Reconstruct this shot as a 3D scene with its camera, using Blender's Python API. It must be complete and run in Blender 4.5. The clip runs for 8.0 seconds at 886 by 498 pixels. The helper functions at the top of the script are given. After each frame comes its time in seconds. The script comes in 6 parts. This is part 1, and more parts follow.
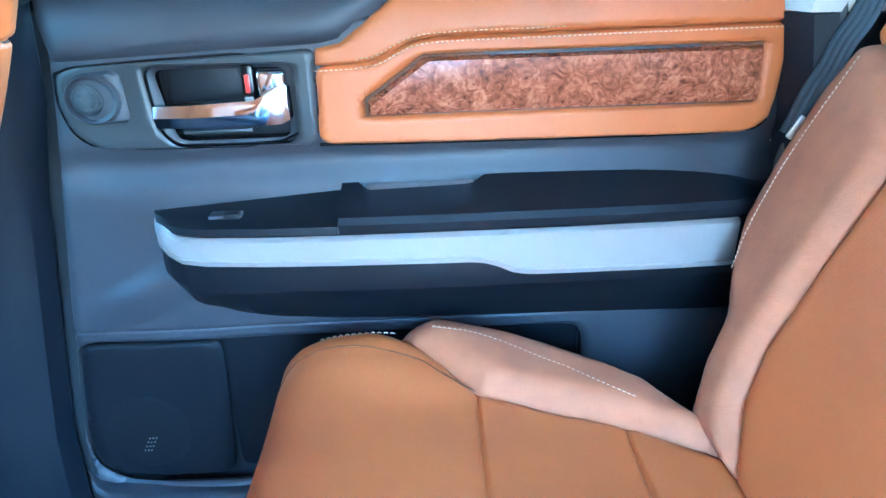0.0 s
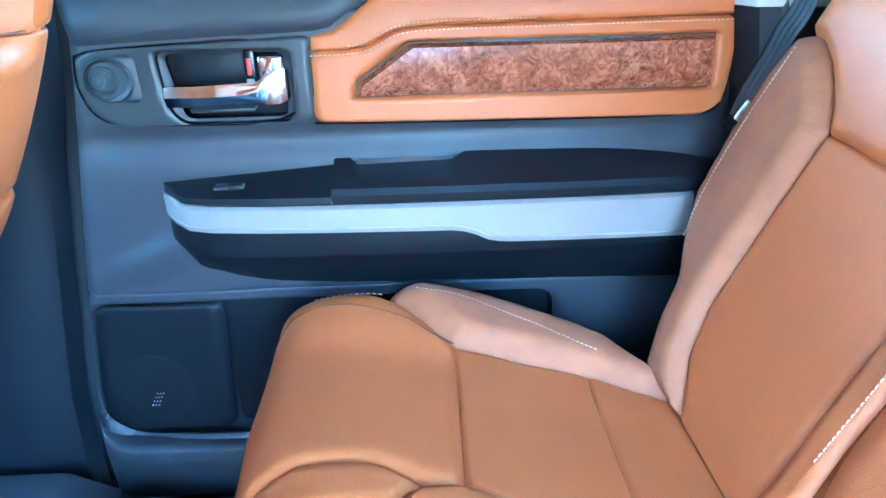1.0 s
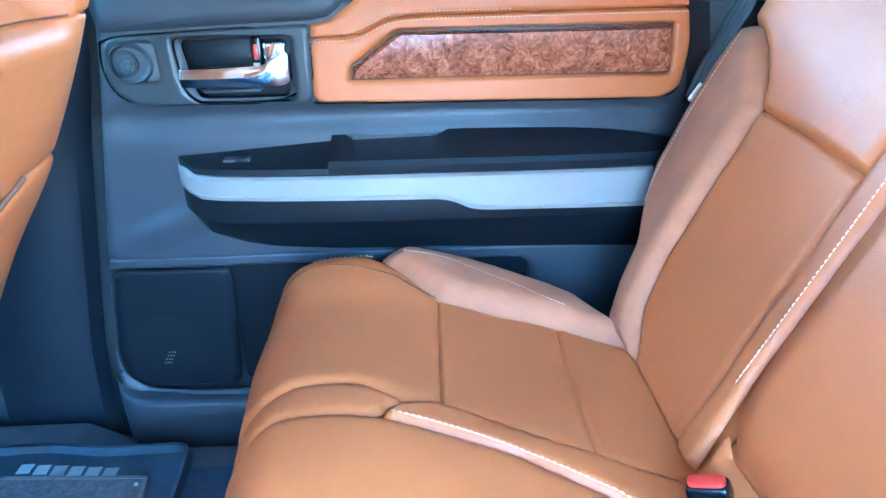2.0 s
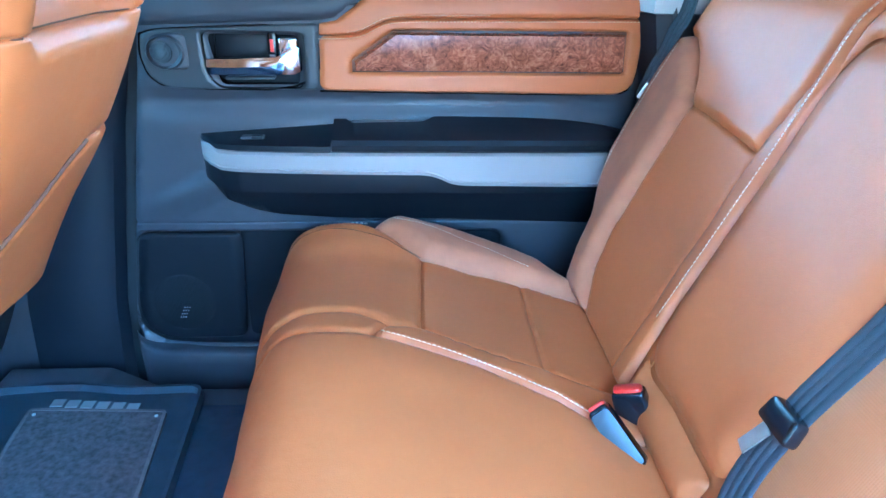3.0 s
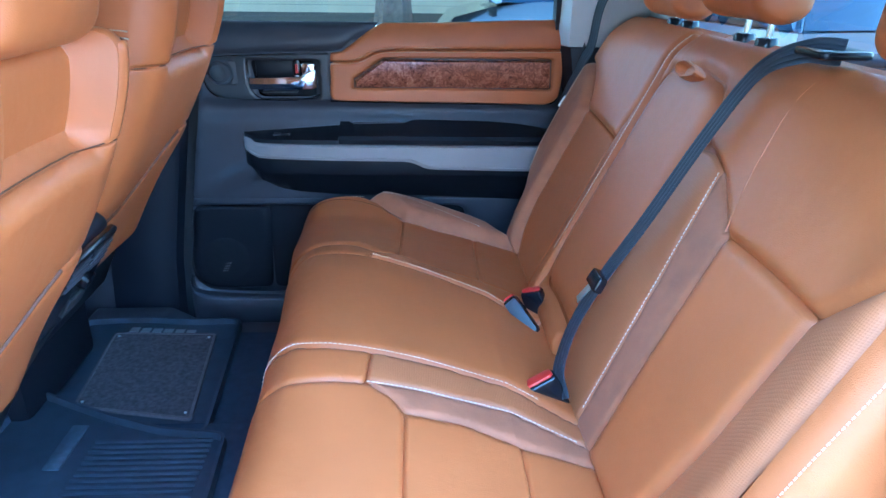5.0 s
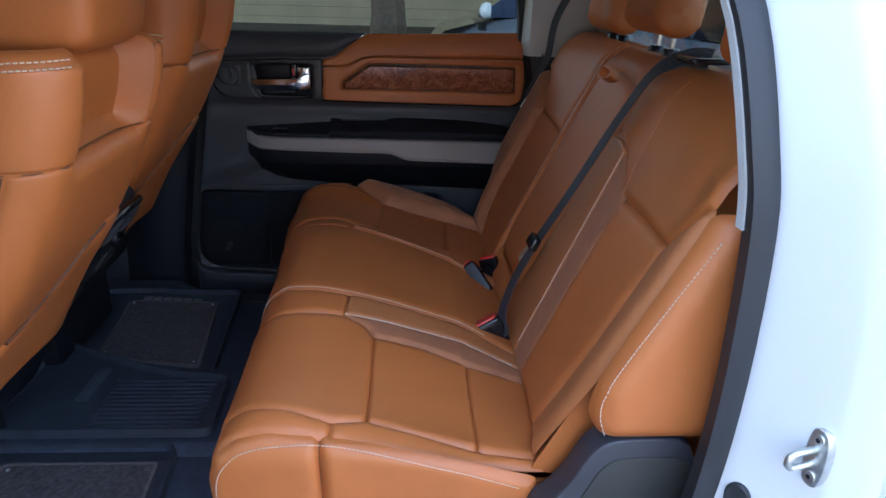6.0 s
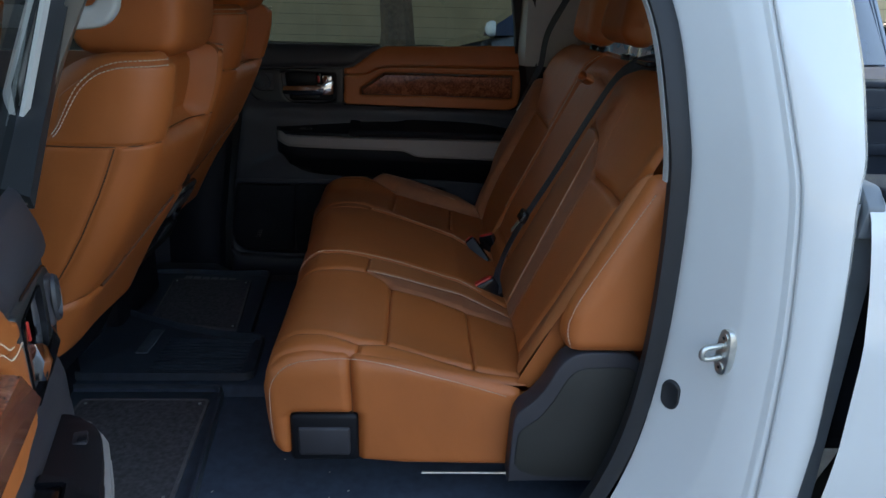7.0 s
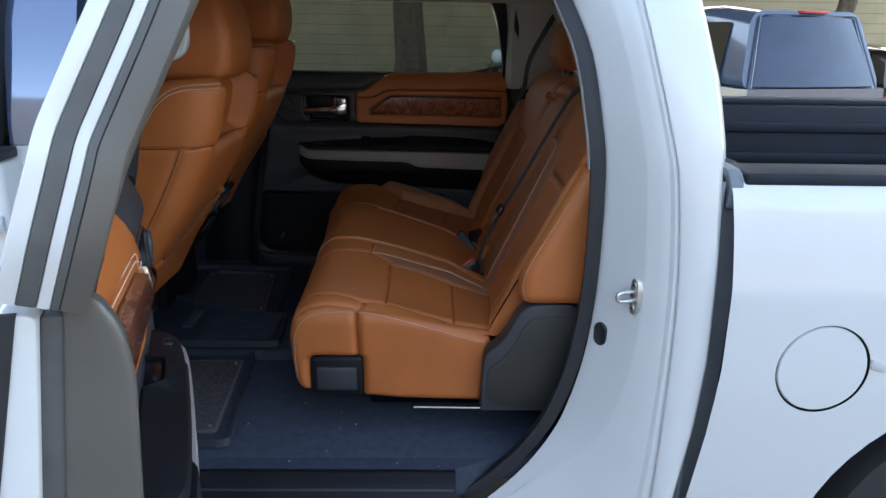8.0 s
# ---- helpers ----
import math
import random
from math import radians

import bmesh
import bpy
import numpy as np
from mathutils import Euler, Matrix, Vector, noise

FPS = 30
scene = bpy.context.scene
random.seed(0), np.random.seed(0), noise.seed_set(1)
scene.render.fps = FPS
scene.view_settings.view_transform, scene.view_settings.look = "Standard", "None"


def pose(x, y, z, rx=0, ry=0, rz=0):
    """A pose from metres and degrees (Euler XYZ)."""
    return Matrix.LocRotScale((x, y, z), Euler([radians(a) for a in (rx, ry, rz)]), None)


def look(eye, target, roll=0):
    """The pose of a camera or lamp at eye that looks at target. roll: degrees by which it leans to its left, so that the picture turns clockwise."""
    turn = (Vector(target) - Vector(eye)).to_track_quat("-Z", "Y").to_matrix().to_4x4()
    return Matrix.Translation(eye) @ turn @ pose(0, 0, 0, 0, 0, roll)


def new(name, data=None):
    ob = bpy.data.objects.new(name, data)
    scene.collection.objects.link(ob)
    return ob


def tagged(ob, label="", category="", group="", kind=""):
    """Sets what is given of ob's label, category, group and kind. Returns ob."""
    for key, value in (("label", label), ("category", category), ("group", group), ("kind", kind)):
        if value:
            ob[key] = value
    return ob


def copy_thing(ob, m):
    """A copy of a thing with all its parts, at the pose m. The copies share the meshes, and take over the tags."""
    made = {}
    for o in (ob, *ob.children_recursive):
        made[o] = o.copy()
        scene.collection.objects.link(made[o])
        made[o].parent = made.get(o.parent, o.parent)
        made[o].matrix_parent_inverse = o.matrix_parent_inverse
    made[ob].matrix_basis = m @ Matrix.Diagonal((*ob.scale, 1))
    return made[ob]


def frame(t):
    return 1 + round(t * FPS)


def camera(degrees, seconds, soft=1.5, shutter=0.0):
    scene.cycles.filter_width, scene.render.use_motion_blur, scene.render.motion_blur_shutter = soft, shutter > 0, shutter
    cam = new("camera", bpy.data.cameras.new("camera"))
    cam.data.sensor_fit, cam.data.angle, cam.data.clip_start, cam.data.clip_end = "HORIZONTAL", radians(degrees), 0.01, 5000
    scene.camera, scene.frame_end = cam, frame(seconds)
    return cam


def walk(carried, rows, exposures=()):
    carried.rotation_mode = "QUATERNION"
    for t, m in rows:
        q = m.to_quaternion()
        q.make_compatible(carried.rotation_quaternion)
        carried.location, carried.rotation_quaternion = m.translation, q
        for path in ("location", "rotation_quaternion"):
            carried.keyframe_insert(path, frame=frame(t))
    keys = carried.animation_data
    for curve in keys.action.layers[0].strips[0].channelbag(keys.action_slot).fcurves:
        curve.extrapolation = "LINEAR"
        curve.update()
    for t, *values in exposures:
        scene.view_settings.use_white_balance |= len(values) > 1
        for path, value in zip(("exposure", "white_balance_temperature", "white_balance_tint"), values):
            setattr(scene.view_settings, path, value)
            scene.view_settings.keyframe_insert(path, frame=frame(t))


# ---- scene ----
cam = camera(66.0, 8.0)
EXPOSURE = [(0, 7.55, 4480, -16), (1.5, 7.55, 4310, -16), (3.0, 7.0, 4260, -14), (4.7, 6.1, 4380, -8), (5.8, 4.55, 6400, 12), (6.2, 3.6, 7300, 11), (6.6, 2.8, 7450, 3), (7.2, 2.75, 7400, 5), (8.0, 2.92, 7850, 9)]
PATH = [
    (0, (-0.004, -0.207, 1.542), (0.029, 1.617, 0.722), -2.0),
    (0.5, (0.005, -0.264, 1.549), (0.048, 1.555, 0.719), -1.6),
    (1, (0.007, -0.322, 1.56), (0.064, 1.486, 0.706), -1.4),
    (1.5, (0.019, -0.392, 1.558), (0.075, 1.413, 0.698), -1.3),
    (2.8, (0.033, -0.644, 1.562), (0.111, 1.174, 0.733), -0.2),
    (3, (0.028, -0.702, 1.578), (0.123, 1.113, 0.745), 0.7),
    (3.5, (0.042, -0.85, 1.624), (0.124, 0.967, 0.79), 0.6),
    (4, (0.047, -0.996, 1.65), (0.137, 0.82, 0.817), 0.7),
    (4.5, (0.06, -1.139, 1.662), (0.143, 0.684, 0.843), 0.5),
    (5.8, (0.105, -1.54, 1.674), (0.233, 0.317, 0.943), 1.5),
    (6, (0.121, -1.61, 1.685), (0.235, 0.243, 0.94), 1.7),
    (6.5, (0.132, -1.76, 1.684), (0.224, 0.103, 0.963), 1.5),
    (7, (0.109, -1.953, 1.688), (0.203, -0.081, 0.99), 1.7),
    (7.5, (0.119, -2.154, 1.71), (0.195, -0.27, 1.045), 1.3),
    (8, (0.176, -2.392, 1.714), (0.22, -0.494, 1.086), 1.0),
]
walk(cam, [(t, look(eye, target, roll)) for t, eye, target, roll in PATH], EXPOSURE)

# ---- light and sky ----
world = bpy.data.worlds.new("sky")
scene.world = world
world.use_nodes = True
wn = world.node_tree.nodes
sky = wn.new("ShaderNodeTexSky")
sky.sky_type = "NISHITA"
sky.sun_disc = False
SUN_EL, SUN_AZ = 50.0, 8.0
sky.sun_elevation, sky.sun_rotation = radians(SUN_EL), radians(SUN_AZ)
world.node_tree.links.new(sky.outputs[0], wn["Background"].inputs[0])
wn["Background"].inputs[1].default_value = 0.15
sun = new("sun", bpy.data.lights.new("sun", "SUN"))
sun.data.energy, sun.data.angle, sun.data.color = 4.0, radians(0.6), (1.0, 0.93, 0.82)
_e, _a = radians(SUN_EL), radians(SUN_AZ)
SUN_DIR = Vector((math.sin(_a) * math.cos(_e), math.cos(_a) * math.cos(_e), math.sin(_e)))
sun.matrix_world = look(SUN_DIR * 30, (0, 0, 0))


# ---- materials ----
def material(name, color, rough=0.5, metal=0.0, vary=0.12, scale=8.0, bump=0.0, bump_scale=300.0, coat=0.0, spec=0.5,
             second=None, kind="noise", sheen=0.0, swell=0.0):
    """Principled surface whose colour wanders at two scales, with fine relief."""
    m = bpy.data.materials.new(name)
    m.use_nodes = True
    nt = m.node_tree
    bsdf = nt.nodes["Principled BSDF"]
    co = nt.nodes.new("ShaderNodeTexCoord")
    big = nt.nodes.new("ShaderNodeTexNoise")
    big.inputs["Scale"].default_value, big.inputs["Detail"].default_value = scale, 5
    nt.links.new(co.outputs["Object"], big.inputs["Vector"])
    ramp = nt.nodes.new("ShaderNodeMix")
    ramp.data_type = "RGBA"
    lo = second or tuple(c * (1 - vary) for c in color)
    hi = color if second else tuple(min(1, c * (1 + vary)) for c in color)
    ramp.inputs["A"].default_value, ramp.inputs["B"].default_value = (*lo, 1), (*hi, 1)
    spread = nt.nodes.new("ShaderNodeMapRange")
    spread.inputs["From Min"].default_value, spread.inputs["From Max"].default_value = 0.3, 0.7
    nt.links.new(big.outputs["Fac"], spread.inputs["Value"])
    nt.links.new(spread.outputs["Result"], ramp.inputs["Factor"])
    nt.links.new(ramp.outputs["Result"], bsdf.inputs["Base Color"])
    rr = nt.nodes.new("ShaderNodeMapRange")
    rr.inputs["To Min"].default_value, rr.inputs["To Max"].default_value = max(0.02, rough * 0.85), min(1, rough * 1.12)
    nt.links.new(big.outputs["Fac"], rr.inputs["Value"])
    nt.links.new(rr.outputs["Result"], bsdf.inputs["Roughness"])
    bsdf.inputs["Metallic"].default_value = metal
    bsdf.inputs["Coat Weight"].default_value = coat
    bsdf.inputs["Coat Roughness"].default_value = 0.06
    bsdf.inputs["Specular IOR Level"].default_value = spec
    bsdf.inputs["Sheen Weight"].default_value = sheen
    bsdf.inputs["Sheen Roughness"].default_value = 0.5
    if bump:
        if kind == "leather":
            tex = nt.nodes.new("ShaderNodeTexVoronoi")
            tex.feature = "DISTANCE_TO_EDGE"
            out = tex.outputs["Distance"]
        elif kind == "holes":
            tex = nt.nodes.new("ShaderNodeTexVoronoi")
            tex.inputs["Randomness"].default_value = 0.05
            out = tex.outputs["Distance"]
        else:
            tex = nt.nodes.new("ShaderNodeTexNoise")
            tex.inputs["Detail"].default_value = 4
            out = tex.outputs["Fac"]
        tex.inputs["Scale"].default_value = bump_scale
        nt.links.new(co.outputs["Object"], tex.inputs["Vector"])
        bm_ = nt.nodes.new("ShaderNodeBump")
        bm_.inputs["Strength"].default_value, bm_.inputs["Distance"].default_value = bump, 0.002
        nt.links.new(out, bm_.inputs["Height"])
        nt.links.new(bm_.outputs["Normal"], bsdf.inputs["Normal"])
        if swell:
            soft = nt.nodes.new("ShaderNodeTexNoise")
            soft.inputs["Scale"].default_value, soft.inputs["Detail"].default_value = 16, 3
            nt.links.new(co.outputs["Object"], soft.inputs["Vector"])
            wide_ = nt.nodes.new("ShaderNodeBump")
            wide_.inputs["Strength"].default_value, wide_.inputs["Distance"].default_value = swell, 0.02
            nt.links.new(soft.outputs["Fac"], wide_.inputs["Height"])
            nt.links.new(wide_.outputs["Normal"], bm_.inputs["Normal"])
    return m


TAN = (0.450, 0.125, 0.031)
leather = material("tan leather", TAN, 0.47, vary=0.08, scale=6, bump=0.22, bump_scale=380, kind="leather", spec=0.5, swell=0.10)
leather_perf = material("perforated tan leather", (0.425, 0.138, 0.045), 0.5, vary=0.08, scale=6, bump=0.22, bump_scale=330, kind="holes")
suede = material("brushed tan suede leather", (0.340, 0.114, 0.044), 0.75, vary=0.14, scale=22, bump=0.2, bump_scale=500, sheen=0.06, swell=0.12)
thread = material("cream thread", (0.62, 0.48, 0.35), 0.7)
seam_dark = material("dark seam", (0.10, 0.035, 0.012), 0.7)
black_trim = material("soft black door trim", (0.036, 0.0345, 0.041), 0.5, vary=0.15, scale=10, bump=0.15, bump_scale=600)
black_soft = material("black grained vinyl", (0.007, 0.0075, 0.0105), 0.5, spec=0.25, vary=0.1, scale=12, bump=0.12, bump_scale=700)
grey_bezel = material("dark grey satin plastic", (0.034, 0.035, 0.037), 0.40, vary=0.06, scale=6)
silver = material("silver painted plastic", (0.30, 0.265, 0.25), 0.42, metal=0.2, vary=0.03, scale=5)
grey_plastic = material("dull dark grey grained plastic", (0.027, 0.026, 0.023), 0.6, vary=0.12, scale=14, bump=0.15, bump_scale=700)
crumb_pale = material("pale dry crumbs", (0.42, 0.38, 0.31), 0.9)
# white body paint darkened to blue-grey for the shade in the bed gap
shaded_white = material("white paint with gap shade in its colour", (0.16, 0.18, 0.20), 0.5, vary=0.1, scale=8)
seal_grey = material("weathered grey rubber seal", (0.085, 0.085, 0.083), 0.6, vary=0.15, scale=20)
# for the unseen wall added on the open-door side
unseen_wall_mat = material("grey render of the added wall", (0.10, 0.105, 0.112), 0.9, vary=0.15, scale=1.5, bump=0.3, bump_scale=40)
chrome = material("chrome", (0.66, 0.67, 0.70), 0.10, metal=1.0, vary=0.01)
steel = material("zinc plated steel", (0.66, 0.67, 0.64), 0.4, metal=1.0, vary=0.12, scale=60)
pillar_black = material("dark grained pillar plastic", (0.009, 0.010, 0.015), 0.5, spec=0.3, vary=0.15, scale=10, bump=0.12, bump_scale=600)
gloss_black = material("gloss black plastic", (0.007, 0.007, 0.009), 0.22, spec=0.4)
rubber = material("black rubber seal", (0.016, 0.017, 0.02), 0.6, vary=0.15, scale=20)
mat_rubber = material("black rubber mat", (0.034, 0.043, 0.058), 0.55, vary=0.25, scale=25, bump=0.3, bump_scale=250)
carpet = material("black cut pile carpet", (0.050, 0.062, 0.086), 0.95, vary=0.14, scale=40, bump=0.6, bump_scale=650, spec=0.1)
mat_carpet = material("charcoal ribbed mat carpet", (0.095, 0.085, 0.088), 0.95, vary=0.35, scale=90, bump=1.0, bump_scale=500, spec=0.1)
plate_grey = material("worn rubber badge", (0.06, 0.075, 0.095), 0.5, vary=0.25, scale=60)
mat_binding = material("taupe mat binding", (0.13, 0.11, 0.11), 0.8, vary=0.2, scale=80)
mark_grey = material("worn grey print", (0.22, 0.22, 0.22), 0.6)
red = material("red plastic", (0.55, 0.03, 0.02), 0.35, vary=0.04)
webbing = material("black seat belt webbing", (0.028, 0.03, 0.036), 0.55, vary=0.12, scale=70, bump=0.4, bump_scale=800)
white_paint = material("white car paint", (0.62, 0.625, 0.62), 0.22, vary=0.015, scale=3, coat=0.8)
jamb_paint = material("white jamb paint", (0.60, 0.605, 0.60), 0.4, vary=0.02, scale=5)
light_grey = material("light grey pillar trim", (0.48, 0.48, 0.46), 0.6, vary=0.04, bump=0.1, bump_scale=400)
headliner = material("grey headliner cloth", (0.48, 0.48, 0.46), 0.9, vary=0.06, bump=0.3, bump_scale=900)
taupe = material("dark taupe door edge trim", (0.102, 0.092, 0.080), 0.4, vary=0.08)
bedliner = material("black bed liner", (0.014, 0.017, 0.025), 0.55, spec=0.25, vary=0.2, scale=9, bump=0.3, bump_scale=300)
tyre_mat = material("tyre rubber", (0.02, 0.02, 0.021), 0.75, vary=0.2, scale=30)
asphalt = material("weathered grey asphalt", (0.15, 0.148, 0.145), 0.9, vary=0.3, scale=3, bump=0.8, bump_scale=60)
suv_paint = material("dark blue car paint", (0.06, 0.08, 0.13), 0.18, vary=0.05, coat=1.0)
bark = material("rough tree bark", (0.10, 0.072, 0.05), 0.9, vary=0.5, scale=14, bump=1.0, bump_scale=40)
wall_mat = material("tan painted block wall", (0.36, 0.29, 0.19), 0.85, vary=0.14, scale=1.5, bump=0.3, bump_scale=40)
wall_joint = material("shaded wall joint", (0.20, 0.16, 0.11), 0.9)
hedge_mat = material("dry leaf litter and soil", (0.07, 0.052, 0.035), 0.95, vary=0.45, scale=12, bump=1.0, bump_scale=30)
leaf_mat = material("green leaf", (0.06, 0.10, 0.03), 0.55, vary=0.35, scale=3)
lamp_lens = material("clear lamp lens", (0.75, 0.78, 0.8), 0.12, vary=0.02)


def glass_material(name, tint, gloss=0.08):
    m = bpy.data.materials.new(name)
    m.use_nodes = True
    nt = m.node_tree
    nt.nodes.clear()
    out = nt.nodes.new("ShaderNodeOutputMaterial")
    mix = nt.nodes.new("ShaderNodeMixShader")
    tr = nt.nodes.new("ShaderNodeBsdfTransparent")
    gl = nt.nodes.new("ShaderNodeBsdfGlossy")
    lw = nt.nodes.new("ShaderNodeLayerWeight")
    lw.inputs["Blend"].default_value = 0.5
    steep = nt.nodes.new("ShaderNodeMath")
    steep.operation = "POWER"
    steep.inputs[1].default_value = 4.0
    fr = nt.nodes.new("ShaderNodeMath")
    fr.operation = "MULTIPLY_ADD"
    fr.inputs[1].default_value, fr.inputs[2].default_value = 0.8, 0.05
    nt.links.new(lw.outputs["Facing"], steep.inputs[0])
    nt.links.new(steep.outputs[0], fr.inputs[0])
    tr.inputs["Color"].default_value = (*tint, 1)
    gl.inputs["Roughness"].default_value = 0.02
    nt.links.new(fr.outputs[0], mix.inputs[0])
    nt.links.new(tr.outputs[0], mix.inputs[1])
    nt.links.new(gl.outputs[0], mix.inputs[2])
    nt.links.new(mix.outputs[0], out.inputs[0])
    return m


rear_glass_tint = glass_material("tinted rear car glass", (0.20, 0.23, 0.225))
shade_glass = glass_material("shaded side glass", (0.13, 0.15, 0.145))
tinted = glass_material("privacy tinted glass", (0.26, 0.285, 0.265))
# the blue base colour stands in for sky reflected in dark gloss
sky_blue_glass = material("dark glass with reflected sky blue in its colour", (0.08, 0.115, 0.20), 0.06, metal=0.45, vary=0.02, coat=1.0, spec=1.0)

suv_glass = material("navy tinted car glass", (0.018, 0.028, 0.06), 0.10, vary=0.25, scale=2.5, coat=0.5)
privacy_dark = material("black privacy glass", (0.008, 0.010, 0.014), 0.05, vary=0.02, coat=0.5)


def burl_material():
    m = bpy.data.materials.new("burl wood veneer")
    m.use_nodes = True
    nt = m.node_tree
    bsdf = nt.nodes["Principled BSDF"]
    co = nt.nodes.new("ShaderNodeTexCoord")
    warp = nt.nodes.new("ShaderNodeTexNoise")
    warp.inputs["Scale"].default_value, warp.inputs["Detail"].default_value = 16, 6
    warp.inputs["Distortion"].default_value = 2.2
    wave = nt.nodes.new("ShaderNodeTexNoise")
    wave.inputs["Scale"].default_value, wave.inputs["Detail"].default_value = 42, 8
    wave.inputs["Distortion"].default_value = 3.5
    spots = nt.nodes.new("ShaderNodeTexVoronoi")
    spots.inputs["Scale"].default_value = 75
    for n in (warp, wave, spots):
        nt.links.new(co.outputs["Object"], n.inputs["Vector"])
    r1 = nt.nodes.new("ShaderNodeValToRGB")
    e = r1.color_ramp.elements
    e[0].position, e[0].color = 0.34, (0.075, 0.018, 0.009, 1)
    e[1].position, e[1].color = 0.66, (0.50, 0.20, 0.105, 1)
    mid = e.new(0.5)
    mid.color = (0.29, 0.085, 0.04, 1)
    add = nt.nodes.new("ShaderNodeMath")
    add.operation = "MULTIPLY_ADD"
    add.inputs[1].default_value, add.inputs[2].default_value = 0.55, 0.0
    nt.links.new(wave.outputs["Fac"], add.inputs[0])
    add2 = nt.nodes.new("ShaderNodeMath")
    add2.operation = "MULTIPLY_ADD"
    add2.inputs[1].default_value = 0.45
    nt.links.new(warp.outputs["Fac"], add2.inputs[0])
    nt.links.new(add.outputs[0], add2.inputs[2])
    nt.links.new(add2.outputs[0], r1.inputs["Fac"])
    r2 = nt.nodes.new("ShaderNodeMapRange")
    r2.inputs["From Min"].default_value, r2.inputs["From Max"].default_value = 0.08, 0.22
    nt.links.new(spots.outputs["Distance"], r2.inputs["Value"])
    mix = nt.nodes.new("ShaderNodeMix")
    mix.data_type = "RGBA"
    mix.inputs["A"].default_value = (0.16, 0.045, 0.02, 1)
    nt.links.new(r2.outputs["Result"], mix.inputs["Factor"])
    nt.links.new(r1.outputs["Color"], mix.inputs["B"])
    nt.links.new(mix.outputs["Result"], bsdf.inputs["Base Color"])
    bsdf.inputs["Roughness"].default_value = 0.25
    bsdf.inputs["Coat Weight"].default_value, bsdf.inputs["Coat Roughness"].default_value = 1.0, 0.03
    return m


burl = burl_material()

# ---- mesh tools ----
WHERE = [Matrix.Identity(4)]  # the transform under which parts are being laid down


WARP = []  # bends parts before they are laid down


def thing(name, label, category, group="", kind="", base=(0, 0, 0)):
    ob = new(name)
    ob.empty_display_size, ob.location = 0.1, base
    return tagged(ob, label, category, group, kind)


def link(name, bm, mat, parent=None, label="", smooth=True, crease=38):
    m = WHERE[-1]
    if WARP:
        for v in bm.verts:
            v.co = WARP[-1](v.co)
    bm.transform(m)
    if m.determinant() < 0:
        bmesh.ops.reverse_faces(bm, faces=bm.faces)
    me = bpy.data.meshes.new(name)
    bm.to_mesh(me)
    bm.free()
    me.materials.append(mat)
    if smooth:
        me.shade_smooth()
        me.set_sharp_from_angle(angle=radians(crease))
    ob = new(name, me)
    ob.parent = parent
    if parent is not None and parent.type == "EMPTY":
        ob.matrix_parent_inverse = Matrix.Translation(parent.location).inverted()
    if label:
        ob["label"] = label
    return ob


part = link


def chaikin(pts, rounds=2, closed=True, keep=0.22):
    pts = [Vector(p) for p in pts]
    for _ in range(rounds):
        out = [] if closed else [pts[0]]
        n = len(pts)
        for i in range(n if closed else n - 1):
            a, b = pts[i], pts[(i + 1) % n]
            out += [a.lerp(b, keep), a.lerp(b, 1 - keep)]
        if not closed:
            out.append(pts[-1])
        pts = out
    return pts


def rounded(poly, r, seg=4):
    """A polygon whose corners are rounded off at about r."""
    out, n = [], len(poly)
    for i in range(n):
        p, a, b = Vector(poly[i]), Vector(poly[i - 1]), Vector(poly[(i + 1) % n])
        da, db = (a - p), (b - p)
        k = min(r, da.length * 0.45, db.length * 0.45)
        p0, p1 = p + da.normalized() * k, p + db.normalized() * k
        for j in range(seg + 1):
            t = j / seg
            out.append((1 - t) ** 2 * p0 + 2 * t * (1 - t) * p + t * t * p1)
    return out


def spline(keys, v):
    """Catmull-Rom through rows (v, a, b, ...), for an array v."""
    k = np.array(keys, float)
    v = np.clip(np.asarray(v, float), k[0, 0], k[-1, 0])
    i = np.clip(np.searchsorted(k[:, 0], v, "right") - 1, 0, len(k) - 2)
    t = (v - k[i, 0]) / (k[i + 1, 0] - k[i, 0])
    tan = np.gradient(k[:, 1:], k[:, 0], axis=0)
    h = (k[i + 1, 0] - k[i, 0])[:, None]
    t = t[:, None]
    return ((2 * t ** 3 - 3 * t ** 2 + 1) * k[i, 1:] + (t ** 3 - 2 * t ** 2 + t) * h * tan[i]
            + (-2 * t ** 3 + 3 * t ** 2) * k[i + 1, 1:] + (t ** 3 - t ** 2) * h * tan[i + 1])


def edge_distance(p, loops):
    d = np.full(len(p), 1e9)
    for loop in loops:
        q = np.array([(a[0], a[1]) for a in loop])
        for a, b in zip(q, np.roll(q, -1, 0)):
            ab = b - a
            t = np.clip(((p - a) @ ab) / max(ab @ ab, 1e-12), 0, 1)
            d = np.minimum(d, np.linalg.norm(p - a - t[:, None] * ab, axis=1))
    return d


